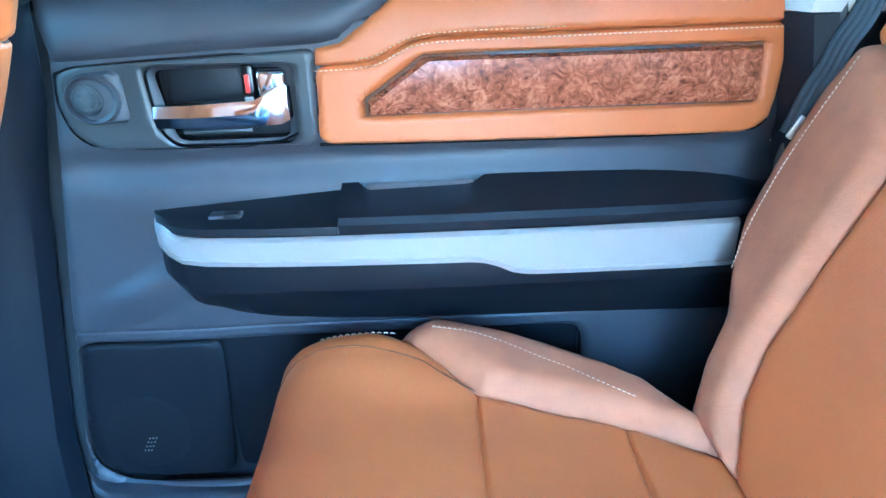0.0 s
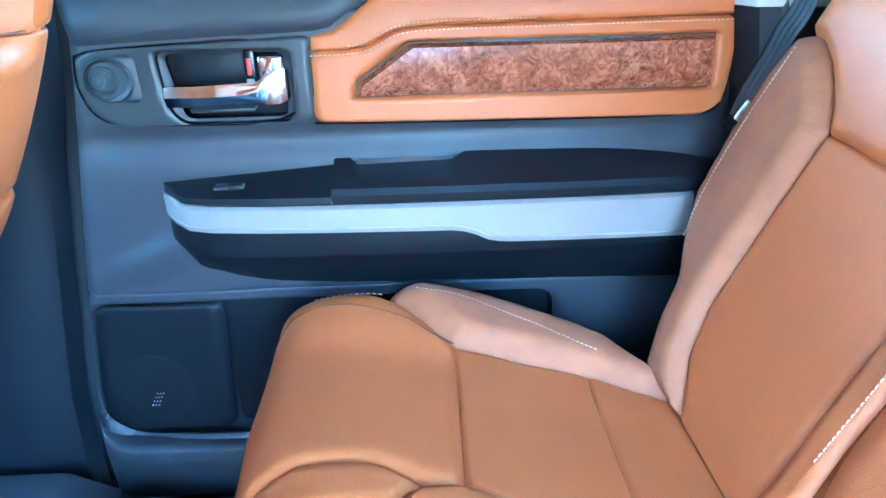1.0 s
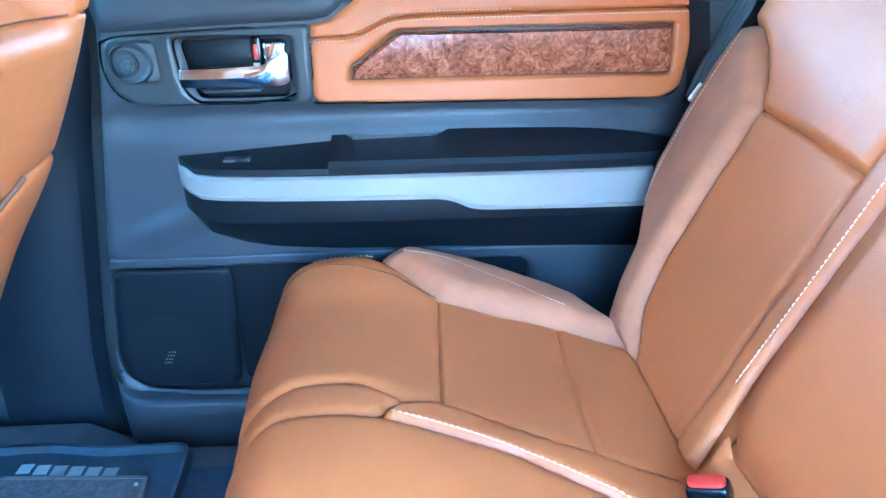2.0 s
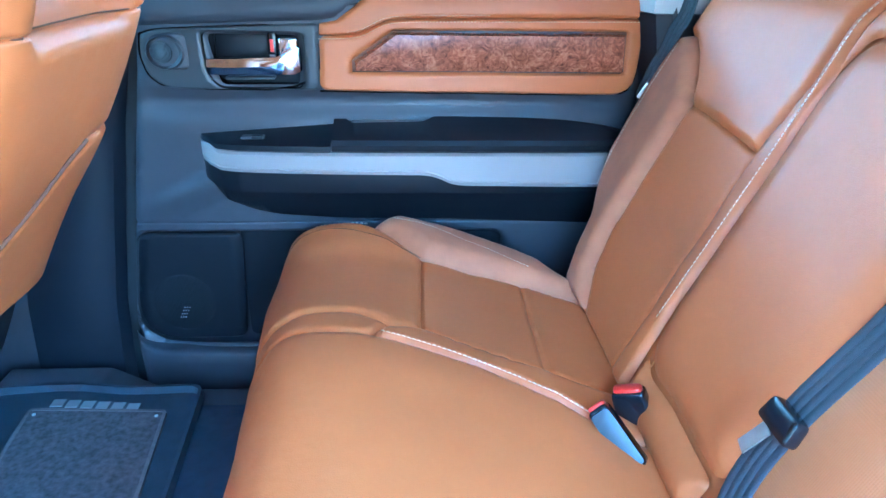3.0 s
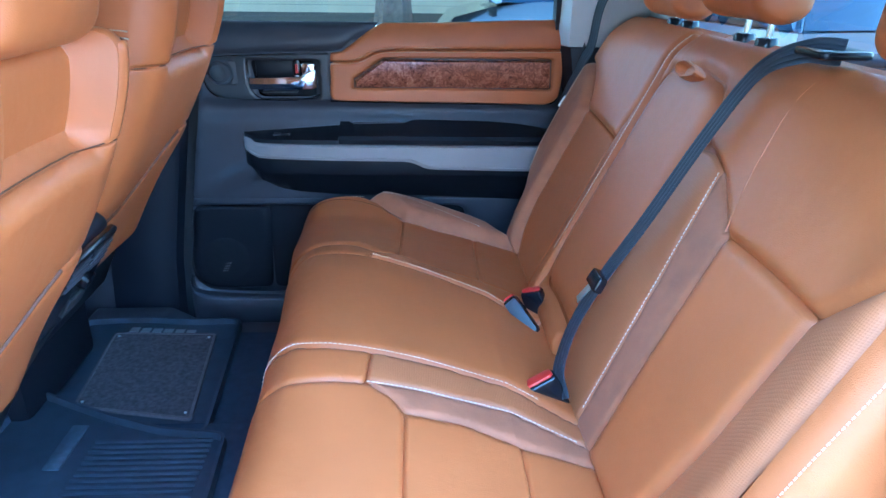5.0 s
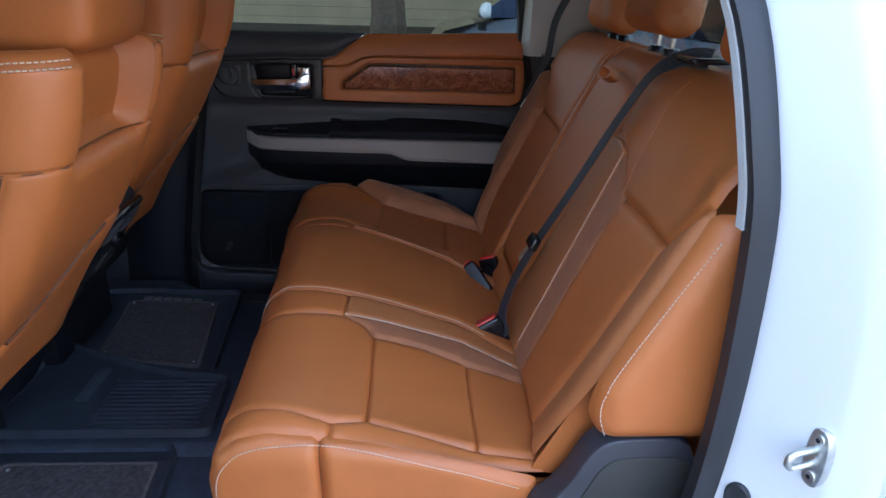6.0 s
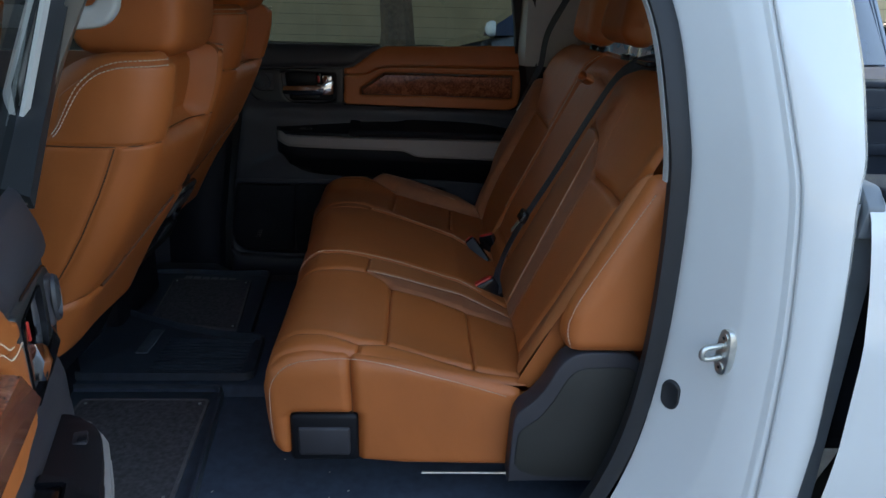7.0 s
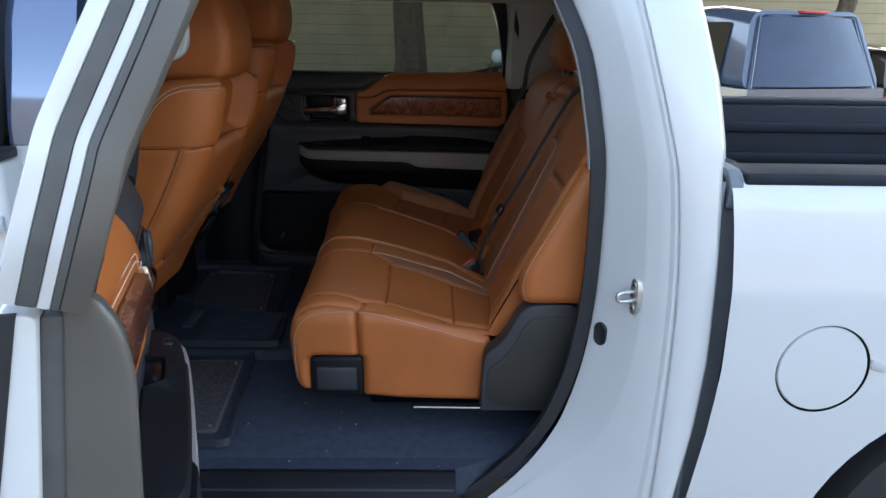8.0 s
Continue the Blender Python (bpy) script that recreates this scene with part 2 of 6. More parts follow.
def cut_flat(loops, step):
    """A flat mesh of a polygon with holes, cut into a grid."""
    bm = bmesh.new()
    from_loops = [[Vector((a[0], a[1], 0)) for a in loop] for loop in loops]
    from mathutils.geometry import tessellate_polygon
    verts = [bm.verts.new(v) for loop in from_loops for v in loop]
    for tri in tessellate_polygon(from_loops):
        try:
            bm.faces.new([verts[i] for i in tri])
        except ValueError:
            pass
    bmesh.ops.recalc_face_normals(bm, faces=bm.faces)
    xs = [v.co.x for v in verts]
    ys = [v.co.y for v in verts]
    for axis, lo, hi in ((0, min(xs), max(xs)), (1, min(ys), max(ys))):
        n = max(1, int((hi - lo) / step))
        for i in range(1, n):
            at, no = [0, 0, 0], [0, 0, 0]
            at[axis], no[axis] = lo + (hi - lo) * i / n, 1
            bmesh.ops.bisect_plane(bm, geom=bm.verts[:] + bm.edges[:] + bm.faces[:], plane_co=at, plane_no=no, dist=1e-6)
    bmesh.ops.dissolve_degenerate(bm, dist=1e-5, edges=bm.edges[:])
    for f in bm.faces:
        if f.normal.z < 0:
            f.normal_flip()
    return bm


def surface_points(S, u, v):
    """Places and normals of the surface S(u, v)."""
    e = 1e-3
    p = S(u, v)
    n = np.cross(S(u + e, v) - S(u - e, v), S(u, v + e) - S(u, v - e))
    n /= np.maximum(np.linalg.norm(n, axis=1), 1e-12)[:, None]
    return p, n


def panel(name, S, poly, mat, parent, puff=0.008, r=0.014, sink=0.004, step=0.0085, round_r=0.012, holes=(), label="", base=0.0, flip=False, wrinkle=0.0):
    """A padded piece of covering on the surface S: it swells by puff over r from its edge and dips by sink at the edge."""
    outer = rounded(poly, round_r) if round_r else [Vector(p) for p in poly]
    loops = [outer, *holes]
    bm = cut_flat(loops, step)
    uv = np.array([v.co[:2] for v in bm.verts])
    d = edge_distance(uv, loops)
    p, n = surface_points(S, uv[:, 0], uv[:, 1])
    if flip:
        n = -n
    k = np.clip(d / r, 0, 1)
    h = base - sink + (puff + sink) * (1 - (1 - k) ** 2.3)
    if wrinkle:
        h = h + wrinkle * np.array([noise.noise((a * 9, b * 9, 1.7)) for a, b in uv]) * k
    q = p + n * h[:, None]
    for v, c in zip(bm.verts, q):
        v.co = c
    if flip:
        bmesh.ops.reverse_faces(bm, faces=bm.faces)
    return part(name, bm, mat, parent, label, crease=75)


def pillow(name, S, poly, mat, parent, thick=0.06, r=0.06, step=0.012, round_r=0.03, label="", back=None):
    """A closed cushion about the middle surface S, half as thick as thick on either side and round at its edge."""
    outer = rounded(poly, round_r, 6)
    bm = cut_flat([outer], step)
    uv = np.array([v.co[:2] for v in bm.verts])
    d = edge_distance(uv, [outer])
    p, n = surface_points(S, uv[:, 0], uv[:, 1])
    k = np.clip(d / r, 0, 1)
    h = np.sqrt(np.clip(1 - (1 - k) ** 2, 0, 1))[:, None]
    front, rear = p + n * h * thick / 2, p - n * h * (back if back is not None else thick / 2)
    other = bm.copy()
    for v, c in zip(bm.verts, front):
        v.co = c
    for v, c in zip(other.verts, rear):
        v.co = c
    bmesh.ops.reverse_faces(other, faces=other.faces)
    me = bpy.data.meshes.new("half")
    other.to_mesh(me)
    bm.from_mesh(me)
    bpy.data.meshes.remove(me)
    other.free()
    bmesh.ops.remove_doubles(bm, verts=bm.verts, dist=1e-4)
    return part(name, bm, mat, parent, label)


def box_bm(x0, x1, y0, y1, z0, z1, bevel=0.004, seg=2, bm=None):
    fresh = bmesh.new()
    bmesh.ops.create_cube(fresh, size=1)
    for v in fresh.verts:
        v.co = ((x0 + x1) / 2 + v.co.x * (x1 - x0), (y0 + y1) / 2 + v.co.y * (y1 - y0), (z0 + z1) / 2 + v.co.z * (z1 - z0))
    if bevel:
        bmesh.ops.bevel(fresh, geom=fresh.edges[:], offset=bevel, segments=seg, affect="EDGES", profile=0.5)
    if bm is None:
        return fresh
    me = bpy.data.meshes.new("b")
    fresh.to_mesh(me)
    bm.from_mesh(me)
    bpy.data.meshes.remove(me)
    fresh.free()
    return bm


def prism(poly, axes, a0, a1, bevel=0.004, seg=2):
    """A polygon in two axes ('xz', 'xy', 'yz'), drawn out along the third from a0 to a1."""
    ids = ["xyz".index(c) for c in axes]
    third = 3 - sum(ids)
    bm = bmesh.new()
    rings = []
    for a in (a0, a1):
        ring = []
        for p in poly:
            co = [0, 0, 0]
            co[ids[0]], co[ids[1]], co[third] = p[0], p[1], a
            ring.append(bm.verts.new(co))
        rings.append(ring)
    n = len(poly)
    caps = [bm.faces.new(rings[0]), bm.faces.new(rings[1])]
    for i in range(n):
        bm.faces.new((rings[0][i], rings[0][(i + 1) % n], rings[1][(i + 1) % n], rings[1][i]))
    bmesh.ops.recalc_face_normals(bm, faces=bm.faces)
    if bevel:
        rim = [e for c in caps for e in c.edges]
        bmesh.ops.bevel(bm, geom=rim, offset=bevel, segments=seg, affect="EDGES", profile=0.5, clamp_overlap=True)
    bmesh.ops.triangulate(bm, faces=[f for f in bm.faces if len(f.verts) > 4])
    return bm


def loft(rows, closed=True, caps=True):
    """A skin over rows of points, each row as long as the others."""
    bm = bmesh.new()
    vs = [[bm.verts.new(p) for p in row] for row in rows]
    n = len(rows[0])
    for a, b in zip(vs, vs[1:]):
        for i in range(n if closed else n - 1):
            j = (i + 1) % n
            bm.faces.new((a[i], a[j], b[j], b[i]))
    if closed and caps:
        bm.faces.new(vs[0])
        bm.faces.new(vs[-1])
    bmesh.ops.recalc_face_normals(bm, faces=bm.faces)
    bmesh.ops.triangulate(bm, faces=[f for f in bm.faces if len(f.verts) > 4])
    return bm


def sweep(points, profile, up=(0, 0, 1), closed_path=False):
    """A profile of (side, up) pairs drawn along points."""
    pts = [Vector(p) for p in points]
    rows, n = [], len(pts)
    ups = up if isinstance(up, list) else [Vector(up)] * n
    for i, p in enumerate(pts):
        a = pts[i - 1] if (i or closed_path) else p
        b = pts[(i + 1) % n] if (i < n - 1 or closed_path) else p
        t = (b - a).normalized()
        side = t.cross(Vector(ups[i])).normalized()
        u = side.cross(t)
        rows.append([p + side * s + u * h for s, h in profile])
    if closed_path:
        rows.append(rows[0])
    return loft(rows, caps=not closed_path)


def circle(r, n=10):
    return [(r * math.cos(2 * math.pi * i / n), r * math.sin(2 * math.pi * i / n)) for i in range(n)]


def smooth_path(points, n=8):
    k = [(i, *p) for i, p in enumerate(points)]
    v = np.linspace(0, len(points) - 1, (len(points) - 1) * n + 1)
    return [Vector(p) for p in spline(k, v)]


def stitches(name, S, uv, parent, off=0.0, lift=0.004, dash=0.0048, gap=0.0024, w=0.0009, mat=None, flip=False):
    """A row of thread stitches along a line on the surface S, shifted aside by off."""
    pts = chaikin(uv, 2, closed=False)
    p2 = np.array([(a[0], a[1]) for a in pts])
    tang = np.gradient(p2, axis=0)
    tang /= np.maximum(np.linalg.norm(tang, axis=1), 1e-9)[:, None]
    p2 = p2 + np.stack([-tang[:, 1], tang[:, 0]], 1) * off
    seg = np.concatenate([[0], np.cumsum(np.linalg.norm(np.diff(p2, axis=0), axis=1))])
    n = max(2, int(seg[-1] / (dash + gap)))
    starts = np.arange(n) * seg[-1] / n
    ends = starts + dash
    a = np.stack([np.interp(starts, seg, p2[:, i]) for i in (0, 1)], 1)
    b = np.stack([np.interp(ends, seg, p2[:, i]) for i in (0, 1)], 1)
    pa, na = surface_points(S, a[:, 0], a[:, 1])
    pb, nb = surface_points(S, b[:, 0], b[:, 1])
    s = -1 if flip else 1
    verts, faces = [], []
    for i in range(n):
        t = pb[i] - pa[i]
        t /= max(np.linalg.norm(t), 1e-9)
        side = np.cross(na[i], t) * w
        for q, nn, hgt in ((pa[i], na[i], 0.0), ((pa[i] + pb[i]) / 2, na[i], 0.0012), (pb[i], nb[i], 0.0)):
            c = q + s * nn * (lift + hgt)
            verts += [c - side, c + s * nn * w, c + side, c - s * nn * w]
        o = i * 12
        for k in (0, 4):
            for j in range(4):
                faces.append((o + k + j, o + k + (j + 1) % 4, o + k + 4 + (j + 1) % 4, o + k + 4 + j))
        faces += [(o, o + 1, o + 2, o + 3), (o + 8, o + 9, o + 10, o + 11)]
    me = bpy.data.meshes.new(name)
    me.from_pydata(verts, [], faces)
    bm = bmesh.new()
    bm.from_mesh(me)
    bpy.data.meshes.remove(me)
    bmesh.ops.recalc_face_normals(bm, faces=bm.faces)
    return part(name, bm, mat or thread, parent)


def seam_line(name, S, uv, parent, r=0.0016, lift=0.0, flip=False, mat=None):
    pts = chaikin(uv, 2, closed=False)
    a = np.array([(q[0], q[1]) for q in pts])
    p, n = surface_points(S, a[:, 0], a[:, 1])
    s = -1 if flip else 1
    return part(name, sweep([Vector(c) for c in p + s * n * lift], circle(r, 6), up=[Vector(c) for c in n]), mat or seam_dark, parent)

# ---- the truck ----
MID = -0.035  # the truck's middle line in y


def mirrored(m=None):
    """The transform that lays right-hand parts down on the left-hand side."""
    return (m or Matrix.Identity(4)) @ Matrix.Translation((0, 2 * MID, 0)) @ Matrix.Diagonal((1, -1, 1, 1))


truck = thing("pickup_truck", "white crew cab pickup truck body with black carpeted cabin", "pickup truck", kind="structure", base=(0, MID, 0.3))

# floor, roof and walls of the cab
part("floor_edge", prism([(-1.9, -0.801), (-1.9, -0.866), (0.22, -0.866), (0.36, -0.801)], "xy", 0.50, 0.5848, 0.0), carpet, truck)
part("cabin_floor", box_bm(-1.9, 0.80, -0.80, 0.62, 0.52, 0.585, 0.003), carpet, truck, "black carpet floor")
part("tunnel", prism(rounded([(-0.24, 0.58), (-0.22, 0.613), (0.12, 0.613), (0.14, 0.58)], 0.01), "yz", -1.9, -0.25, 0.0), carpet, truck)
part("roof", prism(rounded([(-0.78, 1.80), (-0.70, 1.90), (-0.5, 1.945), (0.43, 1.945), (0.63, 1.90), (0.71, 1.80), (0.69, 1.80), (0.60, 1.875), (0.43, 1.90), (-0.5, 1.90), (-0.67, 1.875), (-0.76, 1.80)], 0.02), "yz", -1.0, 0.715, 0.0), white_paint, truck, "white painted roof")
part("headliner", box_bm(-1.0, 0.70, -0.68, 0.60, 1.875, 1.888, 0.003), headliner, truck, "pale grey cloth headliner")
part("firewall", box_bm(-1.95, -1.85, -0.85, 0.80, 0.4, 1.35, 0.01), black_soft, truck)
part("dashboard", prism(rounded([(-1.85, 1.0), (-1.85, 1.36), (-1.6, 1.38), (-1.42, 1.30), (-1.45, 1.1), (-1.6, 0.95)], 0.05), "xz", -0.80, 0.76, 0.01), black_soft, truck)
part("windshield", loft([[(-1.85, -0.80, 1.36), (-1.85, 0.74, 1.36)], [(-1.0, -0.62, 1.89), (-1.0, 0.56, 1.89)]], closed=False), shade_glass, truck)
for side, y0, y1, y2, y3 in ((1, 0.725, 0.545, 0.88, 0.80), (-1, -0.785, -0.605, -0.95, -0.84)):
    ring = lambda x, z, a, b: [(x, a, z), (x, b, z), (x + 0.05, b, z - 0.03), (x + 0.05, a, z - 0.03)]
    part("windshield_pillar", loft([ring(-1.87, 1.34, y0, y2), ring(-1.44, 1.62, (y0 + y1) / 2, (y2 + y3) / 2 + 0.01 * side), ring(-0.99, 1.905, y1, y3)]), pillar_black, truck, "dark windshield pillar trim")
part("rear_wall", box_bm(0.785, 0.82, -0.86, 0.80, 0.5, 1.50, 0.004), headliner, truck)
for y0, y1 in ((-0.80, -0.60), (0.53, 0.84)):
    part("rear_corner_post", loft([[(x, y0 + l * (y0 < 0), z), (x, y1 - l * (y1 > 0), z), (x - 0.04, y1 - l * (y1 > 0), z), (x - 0.04, y0 + l * (y0 < 0), z)] for x, z, l in ((0.815, 1.49, 0.0), (0.77, 1.66, 0.04), (0.70, 1.90, 0.14))]), light_grey, truck)
part("rear_window", loft([[(0.80, -0.62, 1.49), (0.80, 0.55, 1.49)], [(0.695, -0.62, 1.88), (0.695, 0.55, 1.88)]], closed=False), rear_glass_tint, truck)
part("right_quarter", loft([[(0.55, y, z), (0.83 - s, y, z), (0.83 - s, y - 0.03, z), (0.55, y - 0.03, z)] for z, y, s in ((0.45, 0.90, 0.0), (1.45, 0.895, 0.0), (1.66, 0.85, 0.04), (1.92, 0.73, 0.11))]), white_paint, truck)
part("roof_rail", loft([[(-1.0, 0.60, 1.88), (-1.0, 0.60, 1.93), (-1.0, 0.80, 1.90), (-1.0, 0.80, 1.86)], [(0.715, 0.60, 1.88), (0.715, 0.60, 1.93), (0.715, 0.76, 1.90), (0.715, 0.76, 1.86)]]), white_paint, truck)

# right side of the cab: sill, pillars, front door seen past the seats
part("inner_sill", prism(rounded([(0.60, 0.585), (0.66, 0.592), (0.675, 0.58), (0.69, 0.50), (0.86, 0.47), (0.86, 0.3), (0.60, 0.3)], 0.012), "yz", -1.8, 0.80, 0.0), black_trim, truck, "black plastic door sill")
part("step_plate", prism(rounded([(-0.97, 0.56), (-0.60, 0.56), (-0.70, 0.615), (-0.94, 0.615)], 0.012), "xz", 0.655, 0.725, 0.006), black_trim, truck)


def b_pillar():
    edge = [(0.45, -0.695), (0.60, -0.690), (0.75, -0.680), (0.95, -0.648), (1.2, -0.605), (1.35, -0.568), (1.5, -0.548), (1.88, -0.53)]
    part("pillar_trim", loft([[(xr - 0.012, 0.86 - l, z), (xr, 0.835 - l, z), (xr - 0.012, 0.795 - l, z), (xr - 0.045, 0.772 - l, z), (xr - 0.17, 0.768 - l, z), (xr - 0.22, 0.79 - l, z), (xr - 0.24, 0.86 - l, z)]
                              for (z, xr), l in zip(edge, (0, 0, 0, 0, 0, 0.005, 0.02, 0.12))]), pillar_black, truck, "black lower pillar trim")
    part("pillar_lining", loft([[(xr - 0.10, 0.867 - l, z), (xr + 0.035, 0.867 - l, z), (xr + 0.035, 0.862 - l, z), (xr - 0.10, 0.862 - l, z)] for (z, xr), l in zip(edge, (0, 0, 0, 0, 0, 0, 0.01, 0.11))]), rubber, truck)


b_pillar()
part("pillar_upper", loft([[(-0.72, 0.80 - l, z), (-0.56, 0.80 - l, z), (-0.58, 0.76 - l, z), (-0.70, 0.76 - l, z)] for z, l in ((1.48, 0.0), (1.7, 0.06), (1.88, 0.13))]), light_grey, truck)
part("rear_pillar_lower", loft([[(0.53 + o, 0.86, z), (0.56 + o, 0.79, z), (0.80, 0.76, z), (0.80, 0.86, z)] for z, o in ((0.5, 0.0), (0.7, 0.03), (1.2, 0.03), (1.433, -0.01))]), pillar_black, truck, "black lower pillar trim")
part("rear_pillar_trim", loft([[(0.515 + o, 0.86 - l, z), (0.535 + o, 0.79 - l, z), (0.80, 0.76 - l, z), (0.80, 0.86 - l, z)] for z, l, o in ((1.435, 0.0, 0.01), (1.7, 0.05, 0.0), (1.88, 0.12, -0.02))]), light_grey, truck, "light grey rear pillar trim")
part("pillar_seal", sweep(smooth_path([(0.56, 0.80, 0.6), (0.60, 0.80, 0.9), (0.605, 0.80, 1.2), (0.59, 0.80, 1.45), (0.565, 0.765, 1.65), (0.53, 0.70, 1.86)]), circle(0.018, 8), up=(0, 1, 0)), rubber, truck)

# front right door, a glimpse of its wood and tan pad
part("front_door_trim", box_bm(-1.75, -0.70, 0.80, 0.86, 0.38, 1.44, 0.01), black_trim, truck)
part("front_door_pad", prism(rounded([(-1.70, 1.30), (-1.70, 1.44), (-0.82, 1.46), (-0.80, 1.30)], 0.03), "xz", 0.785, 0.80, 0.006), leather, truck, "tan leather pad")
part("front_window", loft([[(-1.75, 0.84, 1.45), (-0.74, 0.84, 1.45)], [(-1.2, 0.73, 1.86), (-0.72, 0.73, 1.86)]], closed=False), shade_glass, truck)


# ---- the rear doors ----
def door_plane(x, z):
    """The inner face of the right rear door, leaning out a little towards the sill."""
    t = np.clip((x + 0.63) / 0.24, 0, 1)
    ridge = 0.972 + 0.105 * t
    below = np.clip((ridge - z) / 0.05, 0, 1) * (z > 0.90)
    above = np.clip(1 - (z - ridge) / 0.035, 0, 1)
    soft = np.where(z < ridge, 1 - 0.75 * below ** 2, above ** 2 * (3 - 2 * above))
    fade = np.clip((x + 0.61) / 0.12, 0, 1) * np.clip((-0.28 - x) / 0.1, 0, 1)
    hollow = 0.016 * np.exp(-((z - 1.243) / 0.024) ** 2) * np.clip((x + 0.58) / 0.06, 0, 1)
    return np.stack([x, 0.80 - 0.015 * soft * fade * (z < 1.14) + hollow, z], 1)


def door_bow(co):
    """Doors bow outwards towards their rear edge."""
    c = 0.045 * min(max(co.x / 0.5, 0.0), 1.2) ** 2
    return Vector((co.x * (1 + c), co.y + c, co.z + (co.z - 1.54) * c))


def open_bow(co):
    """The left door is shorter behind, and its pad leans away towards the rear."""
    y = co.y
    if co.z < 1.24 and y < 0.80:
        y = 0.80 - (0.80 - y) * 0.78
    elif 1.24 <= co.z < 1.5 and co.x < 0.53 and y < 0.84:
        y += 0.05 * min(max(co.x, 0.0), 0.4)
    low = min(max((1.56 - co.z) / 0.08, 0.0), 1.0)
    near = 0.68 * (co.x + 0.425) - 0.425
    far = co.x * 0.70 - 0.12 if co.x > 0 else co.x - 0.12
    return Vector((near * low + far * (1 - low), y, co.z - 0.03 * low * (1 - (co.x + 0.425) / 0.975)))


def flat_door(x, z):
    return np.stack([x, np.full_like(x, 0.80), z], 1)


def rear_door(m, base, label, bow=door_bow, cup_lip=None, band_end=0.46):
    WHERE.append(m)
    WARP.append(bow)
    door = thing("truck_rear_door", label, "car door", group="rear doors", base=base)
    D = door_plane
    # S(u=x, v=z): its normal points to -y, into the cab
    part("door_core", prism(rounded([(-0.53, 1.46), (-0.60, 1.05), (-0.66, 0.72), (-0.645, 0.52), (-0.58, 0.44), (0.44, 0.44), (0.51, 0.60), (0.53, 0.90), (0.535, 1.30), (0.53, 1.40)], 0.03), "xz", 0.8695, 0.888, 0.004), taupe, door, "dark taupe door edge")
    part("end_cap", prism(rounded([(0.795, 0.50), (0.787, 0.75), (0.782, 1.2), (0.775, 1.39), (0.781, 1.450), (0.803, 1.490), (0.832, 1.493), (0.869, 1.2), (0.871, 0.9), (0.871, 0.48)], 0.02), "yz", 0.535, 0.582, 0.010, 3), taupe, door, "dark taupe door edge cap")
    part("edge_seal", prism(rounded([(0.868, 0.46), (0.868, 1.2), (0.833, 1.47), (0.857, 1.472), (0.897, 1.2), (0.897, 0.46)], 0.006), "yz", 0.535, 0.572, 0.006, 2), seal_grey, door, "grey weathered seal channel")
    part("outer_skin", prism(rounded([(0.893, 0.42), (0.893, 1.2), (0.856, 1.478), (0.895, 1.484), (0.945, 1.2), (0.962, 0.9), (0.955, 0.42)], 0.012), "yz", -0.63, 0.592, 0.006, 2), white_paint, door, "white painted outer skin")
    part("skin_groove", prism([(0.874, 1.482), (0.890, 1.483), (0.946, 1.22), (0.934, 1.22)], "yz", 0.585, 0.5945, 0.0), rubber, door, "black rubber seal channel")
    upper = [(-0.53, 1.45), (-0.546, 1.333), (-0.596, 1.058), (-0.614, 0.958), (0.545, 0.958), (0.56, 1.2), (0.56, 1.45)]
    lower = [(-0.613, 0.968), (-0.64, 0.80), (-0.655, 0.70), (-0.645, 0.55), (-0.60, 0.475), (-0.41, 0.45), (0.44, 0.45), (0.53, 0.60), (0.555, 0.80), (0.55, 0.968)]
    hole = rounded([(-0.6185, 0.938), (-0.648, 0.745), (-0.643, 0.675), (-0.597, 0.638), (0.25, 0.630), (0.25, 0.936)], 0.035)
    part("backing", prism(rounded([(-0.53, 1.44), (-0.602, 1.05), (-0.662, 0.72), (-0.652, 0.54), (-0.58, 0.46), (0.42, 0.475), (0.52, 0.62), (0.55, 0.90), (0.55, 1.44)], 0.03), "xz", 0.848, 0.869, 0.0), black_trim, door)
    pocket_hole = rounded([(-0.405, 1.394), (-0.195, 1.391), (-0.197, 1.276), (-0.375, 1.276), (-0.397, 1.30)], 0.018)
    panel("upper_trim", D, upper, black_trim, door, puff=0.0, sink=0.006, r=0.008, step=0.012, round_r=0.02, holes=[rounded([(-0.395, 1.388), (-0.205, 1.386), (-0.207, 1.281), (-0.375, 1.281)], 0.015)], label="soft black upper door trim")
    panel("lower_trim", D, lower, black_trim, door, puff=0.0, sink=0.010, r=0.008, step=0.012, round_r=0.02, holes=[hole], label="black lower door trim")
    grille = panel("speaker_grille", flat_door, [(-0.614, 0.9345), (-0.372, 0.933), (-0.388, 0.642), (-0.594, 0.642), (-0.639, 0.678), (-0.644, 0.745)], black_soft, door, puff=0.0, sink=0.010, r=0.009, step=0.015, round_r=0.03, base=-0.004, label="black speaker cover")
    panel("perforated_field", flat_door, [(-0.530 + 0.078 * math.cos(a), 0.748 + 0.078 * math.sin(a)) for a in np.linspace(0, 2 * math.pi, 40, endpoint=False)], speaker_mesh, grille, puff=0.0006, sink=0.0004, r=0.004, step=0.015, round_r=0.0, base=-0.0038, label="round perforated speaker field")
    # small silver discs imitate the light glinting at the perforations
    for a in range(4):
        for b in range(3):
            part("painted_glint", sweep([(-0.545 + 0.006 * b + 0.0045 * a, 0.8038, 0.708 + 0.009 * a), (-0.545 + 0.006 * b + 0.0045 * a, 0.8018, 0.708 + 0.009 * a)], circle(0.0014, 6), up=(0, 0, 1)), silver, grille)
